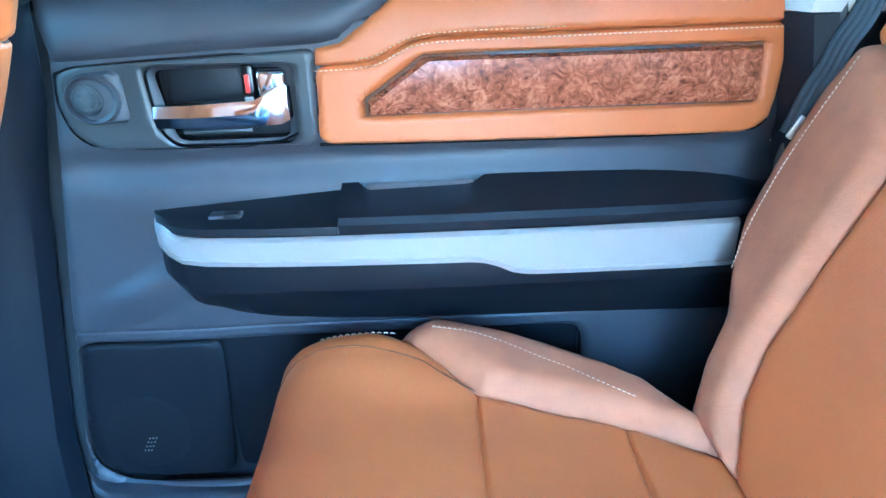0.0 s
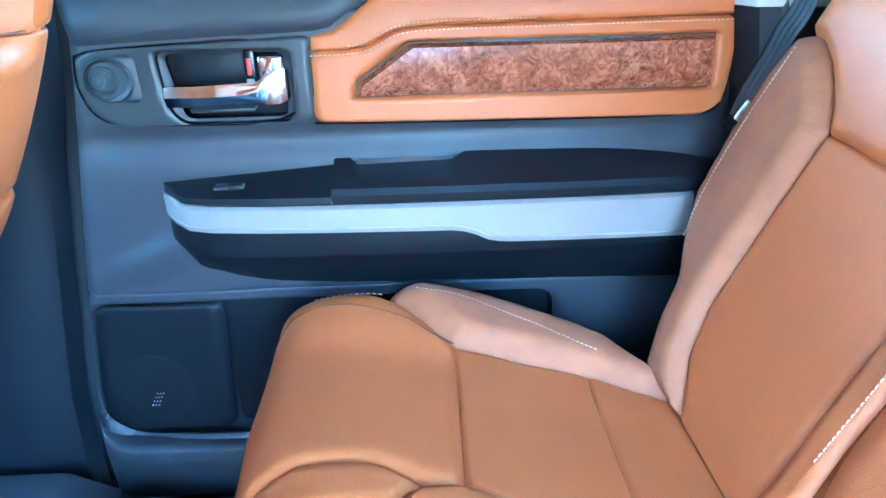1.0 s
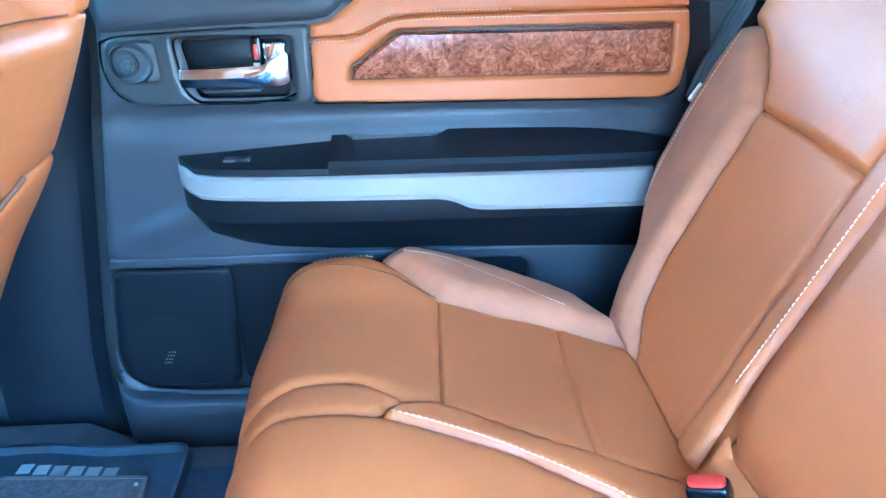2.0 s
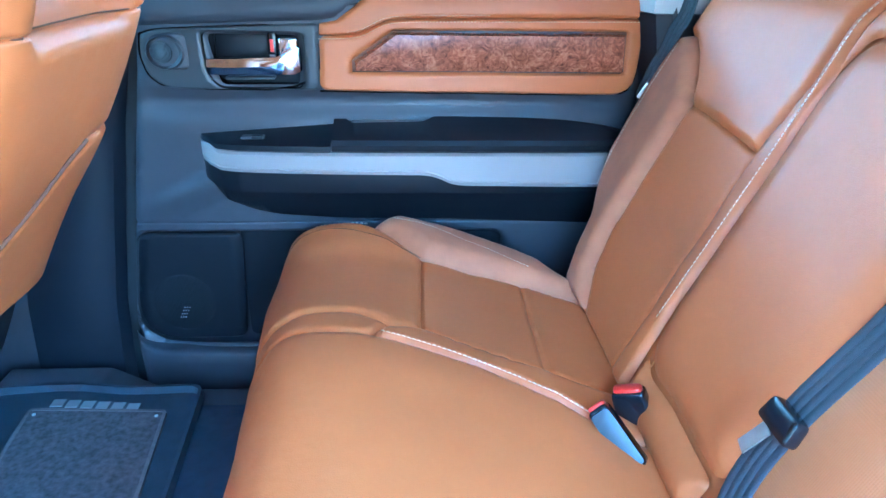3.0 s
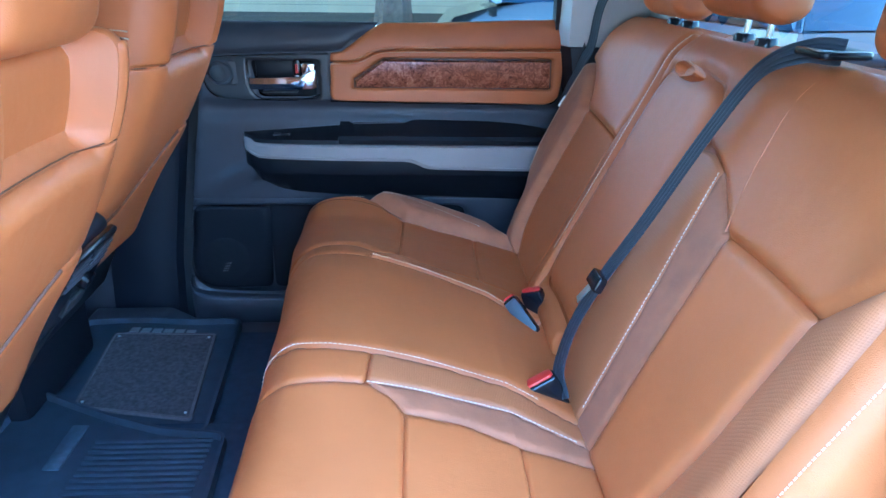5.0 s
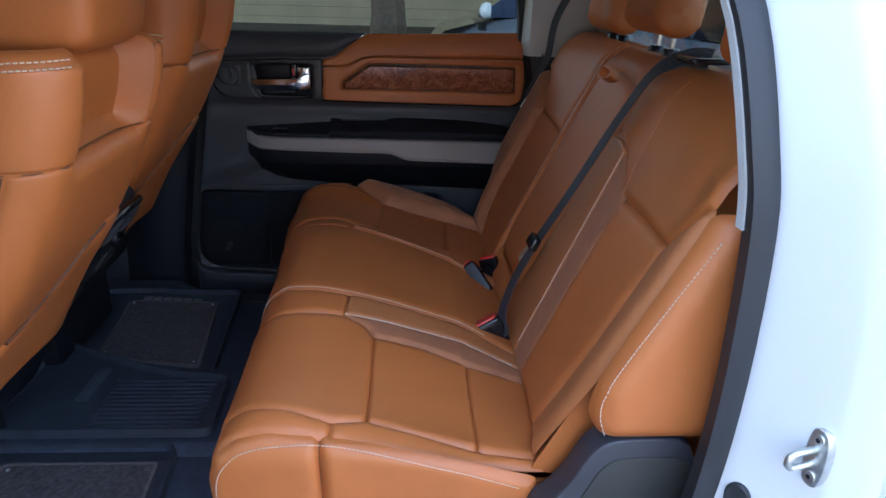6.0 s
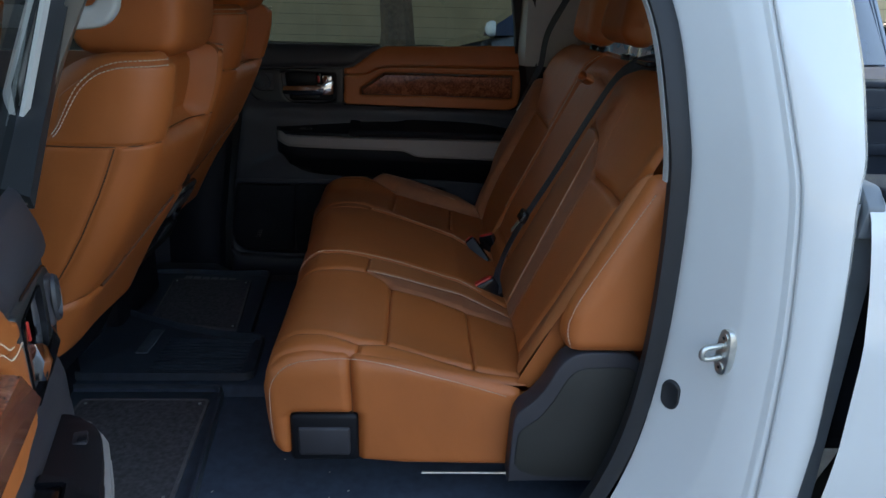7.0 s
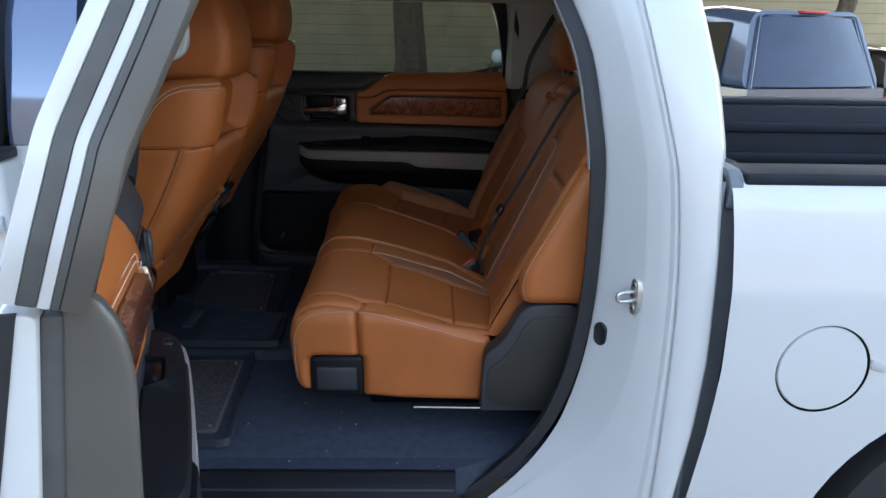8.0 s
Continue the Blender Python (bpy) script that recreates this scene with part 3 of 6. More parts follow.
    # pocket is shallow; its blacker colour stands in for the shade of depth
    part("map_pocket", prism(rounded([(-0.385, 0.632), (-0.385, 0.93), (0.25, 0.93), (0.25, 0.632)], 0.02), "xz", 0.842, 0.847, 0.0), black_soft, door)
    bin_line = rounded([(0.81, 0.47), (0.765, 0.50), (0.752, 0.60), (0.756, 0.628), (0.768, 0.634), (0.81, 0.634)], 0.01)
    part("pocket_bin", loft([[(x, 0.80 - (0.80 - q[0]) * k, q[1] + up * (q[1] - 0.40)) for q in bin_line] for x, k, up in ((-0.658, -0.1, 0.16), (-0.650, 0.35, 0.10), (-0.638, 0.62, 0.05), (-0.615, 0.85, 0.015), (-0.58, 0.97, 0.0), (-0.54, 1.0, 0.0), (0.45, 1.0, 0.0), (0.49, 0.7, 0.0), (0.50, 0.0, 0.0))]), black_trim, door, "black lower map pocket")
    part("bottle_insert", prism(rounded([(-0.30, 0.632), (-0.27, 0.70), (-0.22, 0.72), (-0.10, 0.72), (-0.10, 0.632)], 0.02), "xz", 0.80, 0.84, 0.006), black_trim, door)
    # grab bezel with tweeter and handle cup
    low_edge = [(-0.165, 1.2695), (0.03, 1.2655), (0.482, 1.2625), (0.512, 1.280), (0.5235, 1.374)]
    bez = [(-0.531, 1.388), (-0.50, 1.398), (-0.158, 1.411), (-0.165, 1.271), (-0.49, 1.275), (-0.525, 1.30), (-0.537, 1.345)]
    for ring_pts in (bez, low_edge):
        seam_line("shadow_gap", D, ring_pts + ring_pts[:1] if ring_pts is bez else ring_pts, door, r=0.0024, lift=0.001, mat=gloss_black)
    panel("handle_bezel", D, bez, grey_bezel, door, puff=0.006, sink=0.0, r=0.0035, step=0.008, round_r=0.016, holes=[pocket_hole], label="dark grey satin handle surround")
    cup = [[(p[0], y, p[1]) for p in rounded([(-0.405 + k, 1.394 - k), (-0.195 - k, 1.391 - k), (-0.197 - k, 1.276 + k), (-0.375 + k, 1.276 + k), (-0.397 + k, 1.30 + k * 0.4)], 0.018)]
           for y, k in ((0.792, 0.0), (0.80, 0.001), (0.842, 0.006))]
    part("handle_cup", loft(cup, caps=False), gloss_black, door)
    part("cup_back", box_bm(-0.41, -0.19, 0.836, 0.846, 1.27, 1.40, 0.002), black_soft, door)
    part("cup_plate", box_bm(-0.385, -0.272, 0.820, 0.836, 1.335, 1.388, 0.006), black_soft, door)
    lever = part("door_handle", loft([[(x, y0 - 0.006, z0 + h * 0.5), (x, y0 - 0.012, z0), (x, y0 - 0.005, z0 - h * 0.5), (x, y0 + 0.012, z0 - h * 0.45), (x, y0 + 0.012, z0 + h * 0.5)]
                         for x, y0, z0, h in ((-0.402, 0.805, 1.322, 0.022), (-0.398, 0.795, 1.322, 0.032), (-0.34, 0.785, 1.323, 0.034), (-0.25, 0.783, 1.326, 0.036), (-0.215, 0.785, 1.334, 0.052), (-0.202, 0.79, 1.338, 0.05), (-0.199, 0.80, 1.338, 0.044))]), chrome, door, "chrome pull handle")
    part("handle_post", box_bm(-0.248, -0.204, 0.795, 0.83, 1.34, 1.384, 0.008, 3), chrome, lever)
    part("lock_slider", box_bm(-0.268, -0.250, 0.797, 0.83, 1.338, 1.392, 0.004), gloss_black, door)
    part("lock_mark", box_bm(-0.263, -0.256, 0.7945, 0.80, 1.352, 1.378, 0.001), red, door, "red unlocked mark")
    part("lock_symbol", box_bm(-0.266, -0.254, 0.7945, 0.80, 1.340, 1.346, 0.001), silver, door)
    part("cup_shelf", box_bm(-0.365, -0.262, 0.80, 0.83, 1.293, 1.299, 0.002), grey_bezel, door)
    plate = [(-0.52, 1.37), (-0.50, 1.388), (-0.45, 1.392), (-0.436, 1.385), (-0.434, 1.325), (-0.44, 1.316), (-0.49, 1.316), (-0.512, 1.335)]
    tw = panel("tweeter_plate", D, plate, black_trim, door, puff=0.006, sink=0.0, r=0.006, step=0.01, base=0.008, label="black tweeter surround")
    ring = [[(-0.483 + rr * 1.12 * math.cos(a) + sx, 0.80 + y, 1.352 + rr * math.sin(a)) for a in np.linspace(0, 2 * math.pi, 28, endpoint=False)]
            for rr, y, sx in ((0.036, -0.0145, 0.004), (0.033, -0.019, 0.003), (0.029, -0.016, 0.0), (0.027, -0.008, 0.0))]
    part("tweeter_ring", loft(ring, caps=False), black_trim, tw)
    bm = bmesh.new()
    bmesh.ops.create_uvsphere(bm, u_segments=20, v_segments=12, radius=0.026, matrix=pose(-0.487, 0.792, 1.352) @ Matrix.Diagonal((1, 0.5, 1, 1)))
    part("tweeter_grille", bm, tweeter_mesh, tw)
    # band above, under the window
    def band(x, z):
        return np.stack([x, 0.80 + np.clip((z - 1.42) / 0.08, 0, 1) ** 2 * 0.028, z], 1)
    panel("sill_cap", band, [(-0.53, 1.40), (-0.30, 1.409), (-0.156, 1.413), (-0.123, 1.419), (-0.047, 1.473), (-0.015, 1.498), (-0.55, 1.498)], black_trim, door, puff=0.012, r=0.03, step=0.012, round_r=0.006, label="soft black window sill cap")
    # tan pad in two pieces that meet at a stitched seam
    line = [(-0.161, 1.386), (-0.10, 1.387), (-0.069, 1.392), (-0.045, 1.405), (-0.022, 1.416), (0.02, 1.421), (0.20, 1.422), (0.526, 1.424)]
    top = line + [(0.535, 1.507), (0.26, 1.499), (0.0, 1.494), (-0.02, 1.488), (-0.047, 1.472), (-0.123, 1.416), (-0.158, 1.410)]
    low = list(reversed(line)) + [(-0.165, 1.271), (0.03, 1.267), (0.482, 1.264), (0.515, 1.285), (0.522, 1.374)]
    panel("pad_top", band, top, leather, door, puff=0.010, r=0.006, sink=0.0, step=0.008, round_r=0.003, label="tan leather pad")
    recess = rounded([(-0.004, 1.397), (0.486, 1.397), (0.488, 1.318), (0.478, 1.310), (-0.093, 1.311), (-0.093, 1.336)], 0.004)
    panel("pad_low", band, low, leather, door, puff=0.010, r=0.006, sink=0.0, step=0.008, round_r=0.02, holes=[recess], label="tan leather pad")
    for off in (0.006, -0.006):
        stitches("stitching", band, line[1:-1] if off > 0 else line, door, off=off, lift=0.0092)
    part("wood_base", prism([(-0.093, 1.311), (-0.093, 1.336), (-0.004, 1.397), (0.486, 1.397), (0.488, 1.311)], "xz", 0.794, 0.80, 0.0), seam_dark, door)
    face = [(-0.0, 1.391), (0.479, 1.391), (0.481, 1.334), (-0.081, 1.334)]
    bm = bmesh.new()
    rings = []
    for pts, y in (([(-0.003, 1.394), (0.482, 1.394), (0.484, 1.314), (-0.088, 1.314), (-0.088, 1.334)], 0.793),
                   ([(0.0, 1.392), (0.480, 1.392), (0.482, 1.316), (-0.086, 1.316), (-0.086, 1.333)], 0.782),
                   ([(0.002, 1.390), (0.478, 1.390), (0.480, 1.331), (-0.079, 1.331), (-0.079, 1.3335)], 0.772)):
        rings.append([(p[0], y + (0.0015 if y < 0.78 and p[1] > 1.35 else 0), p[1]) for p in pts])
    bm.free()
    bm = loft(rings)
    part("wood_inlay", bm, burl, door, "glossy burl wood inlay")
    # armrest: stations of (x, how far it stands out, drop of the top)
    ST = [(-0.432, 0.004), (-0.425, 0.022), (-0.405, 0.045), (-0.38, 0.06), (-0.34, 0.072), (-0.25, 0.080), (-0.14, 0.084), (0.0, 0.086), (0.2, 0.086), (0.35, 0.084), (0.44, 0.080), (0.49, 0.070), (0.52, 0.045), (0.53, 0.02)]
    def arm(x):
        return float(np.interp(x, [s[0] for s in ST], [s[1] for s in ST]))
    def top_z(x):
        return float(np.interp(x, [-0.43, -0.14, 0.1, 0.35, 0.53], [1.176, 1.197, 1.203, 1.200, 1.172]) if x < 0.3 else spline([(0.0, 1.201), (0.2, 1.2015), (0.33, 1.199), (0.43, 1.190), (0.49, 1.179), (0.54, 1.160)], [x])[0, 0])
    def low_z(x):
        return float(spline([(-0.435, 1.13), (-0.415, 1.082), (-0.385, 1.035), (-0.345, 1.006), (-0.29, 0.991), (-0.2, 0.982), (0.1, 0.974), (0.53, 0.964)], [x])[0, 0])
    xs = sorted(set([s[0] for s in ST] + [round(-0.425 + 0.02 * i, 3) for i in range(47)]))
    def lay(name, rows, mat, label=""):
        return part(name, loft(rows), mat, door, label)
    def bulge(x):
        return 0.014 * min(max((x - 0.30) / 0.04, 0.0), 1.0) if band_end < 0.4 else 0.0
    lay("armrest_bowl", [[(x, 0.81, 1.16), (x, 0.80 - arm(x) * 0.98 - bulge(x), 1.155), (x, 0.80 - arm(x) - bulge(x), 1.10), (x, 0.80 - arm(x) * 0.985 - bulge(x), 1.066 + 0.3 * max(0, -0.36 - x)), (x, 0.80 - arm(x) * 0.95 - bulge(x), 1.060 + 0.3 * max(0, -0.36 - x)), (x, 0.80 - arm(x) * 0.68 - bulge(x) * 2, max(1.03, low_z(x) + 0.006)), (x, 0.80 - arm(x) * 0.25 - bulge(x) * 3, low_z(x) + 0.004), (x, 0.81, low_z(x) - bulge(x) * 3)] for x in xs if x <= 0.53], black_soft, "black armrest bowl")
    def silver_low(x):
        return float(np.interp(x, [-0.43, -0.38, 0.06, 0.085, 0.115, 0.14, 0.53], [1.128, 1.112, 1.107, 1.103, 1.088, 1.083, 1.079]))
    lay("armrest_band", [[(x, 0.81, 1.166), (x, 0.80 - arm(x) - 0.004, 1.166 - 0.012 * (x > -0.40)), (x, 0.80 - arm(x) - 0.009, 1.156 - 0.006 * (x > -0.4)), (x, 0.80 - arm(x) - 0.006, silver_low(x) + 0.0095), (x, 0.80 - arm(x) - 0.0085, silver_low(x) + 0.0075), (x, 0.80 - arm(x) - 0.006, silver_low(x)), (x, 0.81, silver_low(x))] for x in xs if x <= band_end], silver, "silver armrest band")
    lay("switch_panel", [[(x, 0.81, top_z(x)), (x, 0.797, top_z(x)), (x, 0.80 - arm(x) * 0.75, 1.176), (x, 0.80 - arm(x) * 0.97, 1.168), (x, 0.80 - arm(x) * 0.99, 1.157), (x, 0.81, 1.157)] for x in xs if x <= -0.13], black_soft, "black window switch panel")
    sw = part("window_switch", box_bm(-0.335, -0.285, 0.748, 0.772, 1.170, 1.1815, 0.003), black_trim, door, "gloss black window switch")
    part("switch_rocker", box_bm(-0.312, -0.288, 0.746, 0.764, 1.174, 1.1845, 0.003), black_soft, sw)
    def pad_top_z(x):
        return top_z(x) + 0.012
    def pad_row(x, y_in):
        f = 0.80 - arm(x) - 0.004
        return [(x, y_in, pad_top_z(x) - 0.004), (x, y_in - 0.006, pad_top_z(x)), (x, f + 0.03, 1.190), (x, f + 0.006, 1.182), (x, f, 1.172), (x, f + 0.003, 1.158), (x, y_in, 1.158)]
    pads = [(-0.138, 0.803), (-0.128, 0.803), (-0.112, 0.803), (-0.098, 0.768), (-0.09, 0.762), (0.05, 0.762), (0.062, 0.768), (0.082, 0.803)] + [(x, 0.803) for x in (0.12, 0.2, 0.26, 0.31, 0.35, 0.38, 0.41, 0.44, 0.46, 0.48, 0.495, 0.51, 0.525)]
    lay("armrest_pad", [pad_row(x, y) for x, y in pads], black_soft, "padded black armrest top")
    part("pull_cup", box_bm(-0.10, 0.065, 0.764, 0.80, 1.160, 1.207, 0.004), cup_lip or silver, door)
    # window opening
    fr = [(-0.56, 0.83, 1.485), (-0.60, 0.80, 1.60), (-0.60, 0.72, 1.84), (0.0, 0.705, 1.872), (0.36, 0.71, 1.862), (0.455, 0.745, 1.78), (0.50, 0.80, 1.60), (0.512, 0.832, 1.485)]
    part("window_frame", sweep(smooth_path(fr, 6), [(-0.02, -0.028), (0.03, -0.028), (0.03, 0.02), (-0.02, 0.02)], up=(0, 1, 0)), rubber, door, "black window frame")
    edge = [(0.575, 0.809, 1.475), (0.568, 0.764, 1.60), (0.552, 0.738, 1.66), (0.515, 0.673, 1.785), (0.46, 0.635, 1.865), (0.36, 0.615, 1.905), (0.0, 0.61, 1.915), (-0.60, 0.615, 1.90), (-0.625, 0.655, 1.83), (-0.62, 0.768, 1.6), (-0.58, 0.809, 1.475)]
    path = smooth_path(edge, 6)
    for nm, mt, y0, y1, proud, lb in (("frame_inner", taupe, 0.0, 0.0255, 0.012, "dark grey inner frame edge"), ("frame_groove", seal_grey, 0.0255, 0.034, 0.008, "grey groove"), ("frame_step", jamb_paint, 0.034, 0.046, 0.011, "white painted frame step"),
                                  ("frame_channel", seal_grey, 0.046, 0.064, 0.008, "grey weathered seal channel"), ("frame_outer", white_paint, 0.064, 0.082, 0.011, "white painted outer window frame")):
        run = [q for q in path if q[0] > -0.2] if mt in (jamb_paint, white_paint) else path
        part(nm, sweep(run, rounded([(-0.035, y0), (proud, y0), (proud, y1), (-0.035, y1)], 0.004, 2), up=(0, 1, 0)), mt, door, lb)
    g = part("window_glass", loft([[(-0.58, 0.846, 1.47), (0.50, 0.846, 1.47)], [(-0.60, 0.815, 1.60), (0.49, 0.815, 1.60)], [(-0.60, 0.715, 1.87), (0.40, 0.715, 1.87)]], closed=False), tinted, door, "privacy tinted window glass")
    WHERE.pop()
    WARP.pop()
    return door


speaker_mesh = material("perforated speaker mesh", (0.007, 0.0075, 0.010), 0.5, vary=0.1, spec=0.25, bump=0.35, bump_scale=330, kind="holes")
tweeter_mesh = material("fine tweeter mesh", (0.045, 0.048, 0.052), 0.4, metal=0.4, bump=0.8, bump_scale=420, kind="holes")
rear_door(Matrix.Identity(4), (0, 0.88, 0.42), "closed rear truck door with tan leather pad and burl wood")
OPEN = pose(0.560, -1.183, -0.055, 0, 0, -70.3) @ mirrored()
rear_door(OPEN, (-0.5, -0.95, 0.42), "open rear truck door in white with tan leather pad", open_bow, gloss_black, 0.36)


# ---- rear bench ----
CUSH = [(-0.50, -0.150, 0.680), (-0.36, -0.176, 0.80), (-0.26, -0.196, 0.90), (-0.20, -0.184, 0.952), (-0.14, -0.142, 0.985), (-0.08, -0.085, 0.994),
        (0.0, 0.0, 0.980), (0.06, 0.06, 0.965), (0.15, 0.15, 0.940), (0.26, 0.26, 0.915), (0.44, 0.44, 0.88)]


def cushion(y, v):
    """Top and front of the bench cushion, over the side coordinate y and the way v from front to back."""
    p = spline(CUSH, v)
    s = np.abs(y - MID)
    top = np.clip((v + 0.28) / 0.15, 0, 1)
    rise = spline([(0.0, 0.034), (0.2, 0.032), (0.30, 0.022), (0.45, 0.002), (0.56, -0.004), (0.60, -0.002), (0.635, -0.012), (0.66, -0.028)], s)[:, 0]
    far = spline([(0.0, 0.034), (0.2, 0.032), (0.30, 0.022), (0.45, 0.004), (0.58, -0.004), (0.66, 0.006), (0.72, 0.004), (0.76, -0.03)], s)[:, 0]
    top = top * (1 - 0.85 * np.clip((v - 0.24) / 0.12, 0, 1))
    push = np.interp(y, [-0.3, 0.0, 0.2, 0.4], [0.0, 0.006, 0.024, 0.042]) * np.clip((-0.02 - v) / 0.14, 0, 1)
    return np.stack([p[:, 0] - push, y, p[:, 1] + np.where(y > MID, far, rise) * top], 1)


def back(y, v):
    """Front of the backrest, v metres up its slope."""
    x = 0.372 + 0.447 * v
    z = 0.905 + 0.894 * v
    s = np.abs(y - MID)
    bow = spline([(0, 0.0), (0.25, 0.0), (0.5, -0.004), (0.58, -0.014), (0.64, -0.036), (0.69, -0.046), (0.74, -0.03), (0.80, 0.02)], s)[:, 0]
    right = spline([(0, 0.0), (0.55, 0.0), (0.62, -0.004), (0.70, -0.010), (0.75, -0.008), (0.78, 0.0), (0.82, 0.03)], s)[:, 0]
    bow = np.where(y > 0.2, right, bow) * np.clip((1.56 - z) / 0.15, 0, 1)
    crown = np.clip((v - 0.62) / 0.10, 0, 1.2) ** 2 * 0.05
    return np.stack([x + bow + crown, y, z - crown * 0.35], 1)


def vz(z):
    return (z - 0.905) / 0.894


def wound(pts):
    """The points in the order that turns left, so that the piece faces up or forwards."""
    area = sum(a[0] * b[1] - b[0] * a[1] for a, b in zip(pts, pts[1:] + pts[:1]))
    return pts if area > 0 else pts[::-1]


def top_pad(name, seat, pts, mat=None, puff=0.005, r=0.008, label="", sink=0.002, **more):
    """A piece of the cushion's cover; points are (x, y)."""
    return panel(name, cushion, wound([(y, x) for x, y in pts]), mat or leather, seat, puff=puff, r=r, sink=sink, flip=True, label=label, **more)


def back_pad(name, seat, pts, mat=None, puff=0.005, r=0.009, label="", sink=0.002, **more):
    """A piece of the backrest's cover; points are (y, z)."""
    return panel(name, back, wound([(y, vz(z)) for y, z in pts]), mat or leather, seat, puff=puff, r=r, sink=sink, flip=True, label=label, **more)


def yx(pts):
    return [(y, x) for x, y in pts]


def yv(pts):
    return [(y, vz(z)) for y, z in pts]


def headrest(seat, y, z0, w=0.14, h=0.19, lean=0.28, x0=0.745, name="headrest"):
    """z0 is the underside of the pad; its two posts stand in collars on the backrest's top."""
    def mid_s(u, v):
        return np.stack([x0 - 0.02 + lean * 0.5 * v - 0.9 * (u / w) ** 2 * 0.02, y + u, z0 + v], 1)
    hr = pillow(name, lambda u, v: mid_s(u, v), rounded([(-w, 0), (w, 0), (w * 1.02, h * 0.6), (w * 0.8, h), (-w * 0.8, h), (-w * 1.02, h * 0.6)], 0.04), leather, seat, thick=0.11, r=0.05, label="tan leather headrest")
    for dy in (-0.046, 0.046):
        part("headrest_post", sweep([(x0 - 0.004, y + dy, 1.47), (x0 + 0.004, y + dy, z0 + 0.05)], circle(0.0065, 12), up=(1, 0, 0)), chrome, hr)
        part("post_collar", loft([[(x0 - 0.003 + r * math.cos(a), y + dy + r * math.sin(a), z) for a in np.linspace(0, 2 * math.pi, 18, endpoint=False)] for r, z in ((0.021, 1.508), (0.021, 1.535), (0.018, 1.540), (0.009, 1.541))]), gloss_black, hr)
    return hr


def foam(name, seat, y0, y1):
    ys = np.linspace(y0, y1, 56)
    vs = np.linspace(-0.445, 0.44, 36)
    rows = []
    for y in ys:
        yy = np.minimum(y, np.interp(vs, [0.05, 0.10, 0.18, 0.255, 0.305, 0.36, 0.44], [0.685, 0.68, 0.665, 0.645, 0.615, 0.56, 0.50]))
        p = cushion(yy, vs)
        p = p + np.array([0.003, 0, -0.005])
        row = [Vector(q) for q in p] + [Vector((0.44, yy[-1], 0.73)), Vector((-0.12, y, 0.725))]
        rows.append(row)
    part(name, loft(rows), leather, seat)
    vs = np.linspace(-0.03, 0.72, 60)
    rows = []
    for f in np.linspace(0, 1, 56):
        yy = y0 + (np.interp(vs, [0.0, 0.07, 0.155, 0.20, 0.26, 0.40, 0.54, 0.70], [0.57, 0.61, 0.63, 0.68, 0.72, 0.740, 0.735, 0.71]) - y0) * f if y1 > 0.6 else np.full(len(vs), y0 + (y1 - y0) * f)
        p = back(yy, vs) + np.array([0.006, 0, -0.003])
        rows.append([Vector(q) for q in p] + [Vector((0.78, yy[-1], 1.50)), Vector((0.62, yy[0], 0.88))])
    part("backrest_body", loft(rows), leather, seat)


narrow = thing("rear_bench_seat", "tan leather rear bench seat, narrow folding part", "car seat", group="rear bench", base=(0.1, 0.4, 0.6))
foam("seat_body", narrow, 0.19, 0.685)
FAR_SPLIT = [(-0.49, 0.17), (-0.20, 0.165), (-0.15, 0.205), (-0.03, 0.205), (0.136, 0.170), (0.28, 0.098), (0.42, 0.06)]
FAR_ROLL = [(-0.49, 0.25), (-0.20, 0.240), (-0.12, 0.278), (-0.05, 0.280), (0.0, 0.245), (0.044, 0.25)]
top_pad("front_roll", narrow, FAR_ROLL + [(0.05, 0.573), (-0.03, 0.66), (-0.07, 0.70), (-0.49, 0.69)], puff=0.007, r=0.02, label="smooth tan leather front roll")
top_pad("roll_edge", narrow, FAR_SPLIT[:4] + [(-0.02, 0.236)] + FAR_ROLL[4::-1], puff=0.005, r=0.012)
top_pad("insert_middle", narrow, [(0.044, 0.25), (0.24, 0.19), (0.257, 0.555), (0.05, 0.573)], label="tan leather insert")
top_pad("insert_rear", narrow, [(0.24, 0.19), (0.43, 0.18), (0.42, 0.49), (0.257, 0.555)], label="tan leather insert")
top_pad("inner_strip", narrow, FAR_SPLIT[3:] + [(0.43, 0.18), (0.24, 0.19), (0.044, 0.25), (-0.01, 0.24)], leather, puff=0.010, label="tan leather strip by the seat split")
top_pad("outer_bolster", narrow, [(-0.03, 0.66), (-0.05, 0.715), (0.025, 0.725), (0.11, 0.712), (0.195, 0.688), (0.255, 0.672), (0.305, 0.650), (0.330, 0.618), (0.360, 0.585), (0.41, 0.52), (0.42, 0.49), (0.257, 0.555), (0.05, 0.573)], suede, puff=0.036, r=0.038, label="brushed tan side bolster")
stitches("stitching", cushion, yx([(-0.02, 0.209), (0.136, 0.175), (0.28, 0.102), (0.34, 0.084)]), narrow, off=0.0, lift=0.0095, w=0.0010, dash=0.0055, flip=True)
stitches("stitching", cushion, yx([(-0.015, 0.662), (0.055, 0.664), (0.14, 0.640), (0.21, 0.608), (0.27, 0.582)]), narrow, off=0.0, lift=0.035, flip=True)
seam_line("roll_seam", cushion, yx([(-0.30, 0.585), (-0.215, 0.607), (-0.18, 0.648), (-0.10, 0.653), (-0.03, 0.624), (0.0, 0.598), (0.046, 0.572)]), narrow, r=0.0014, lift=0.0068, flip=True)
stitches("stitching", cushion, yx([(-0.14, 0.69), (-0.09, 0.692), (-0.05, 0.68)]), narrow, lift=0.0075, flip=True)
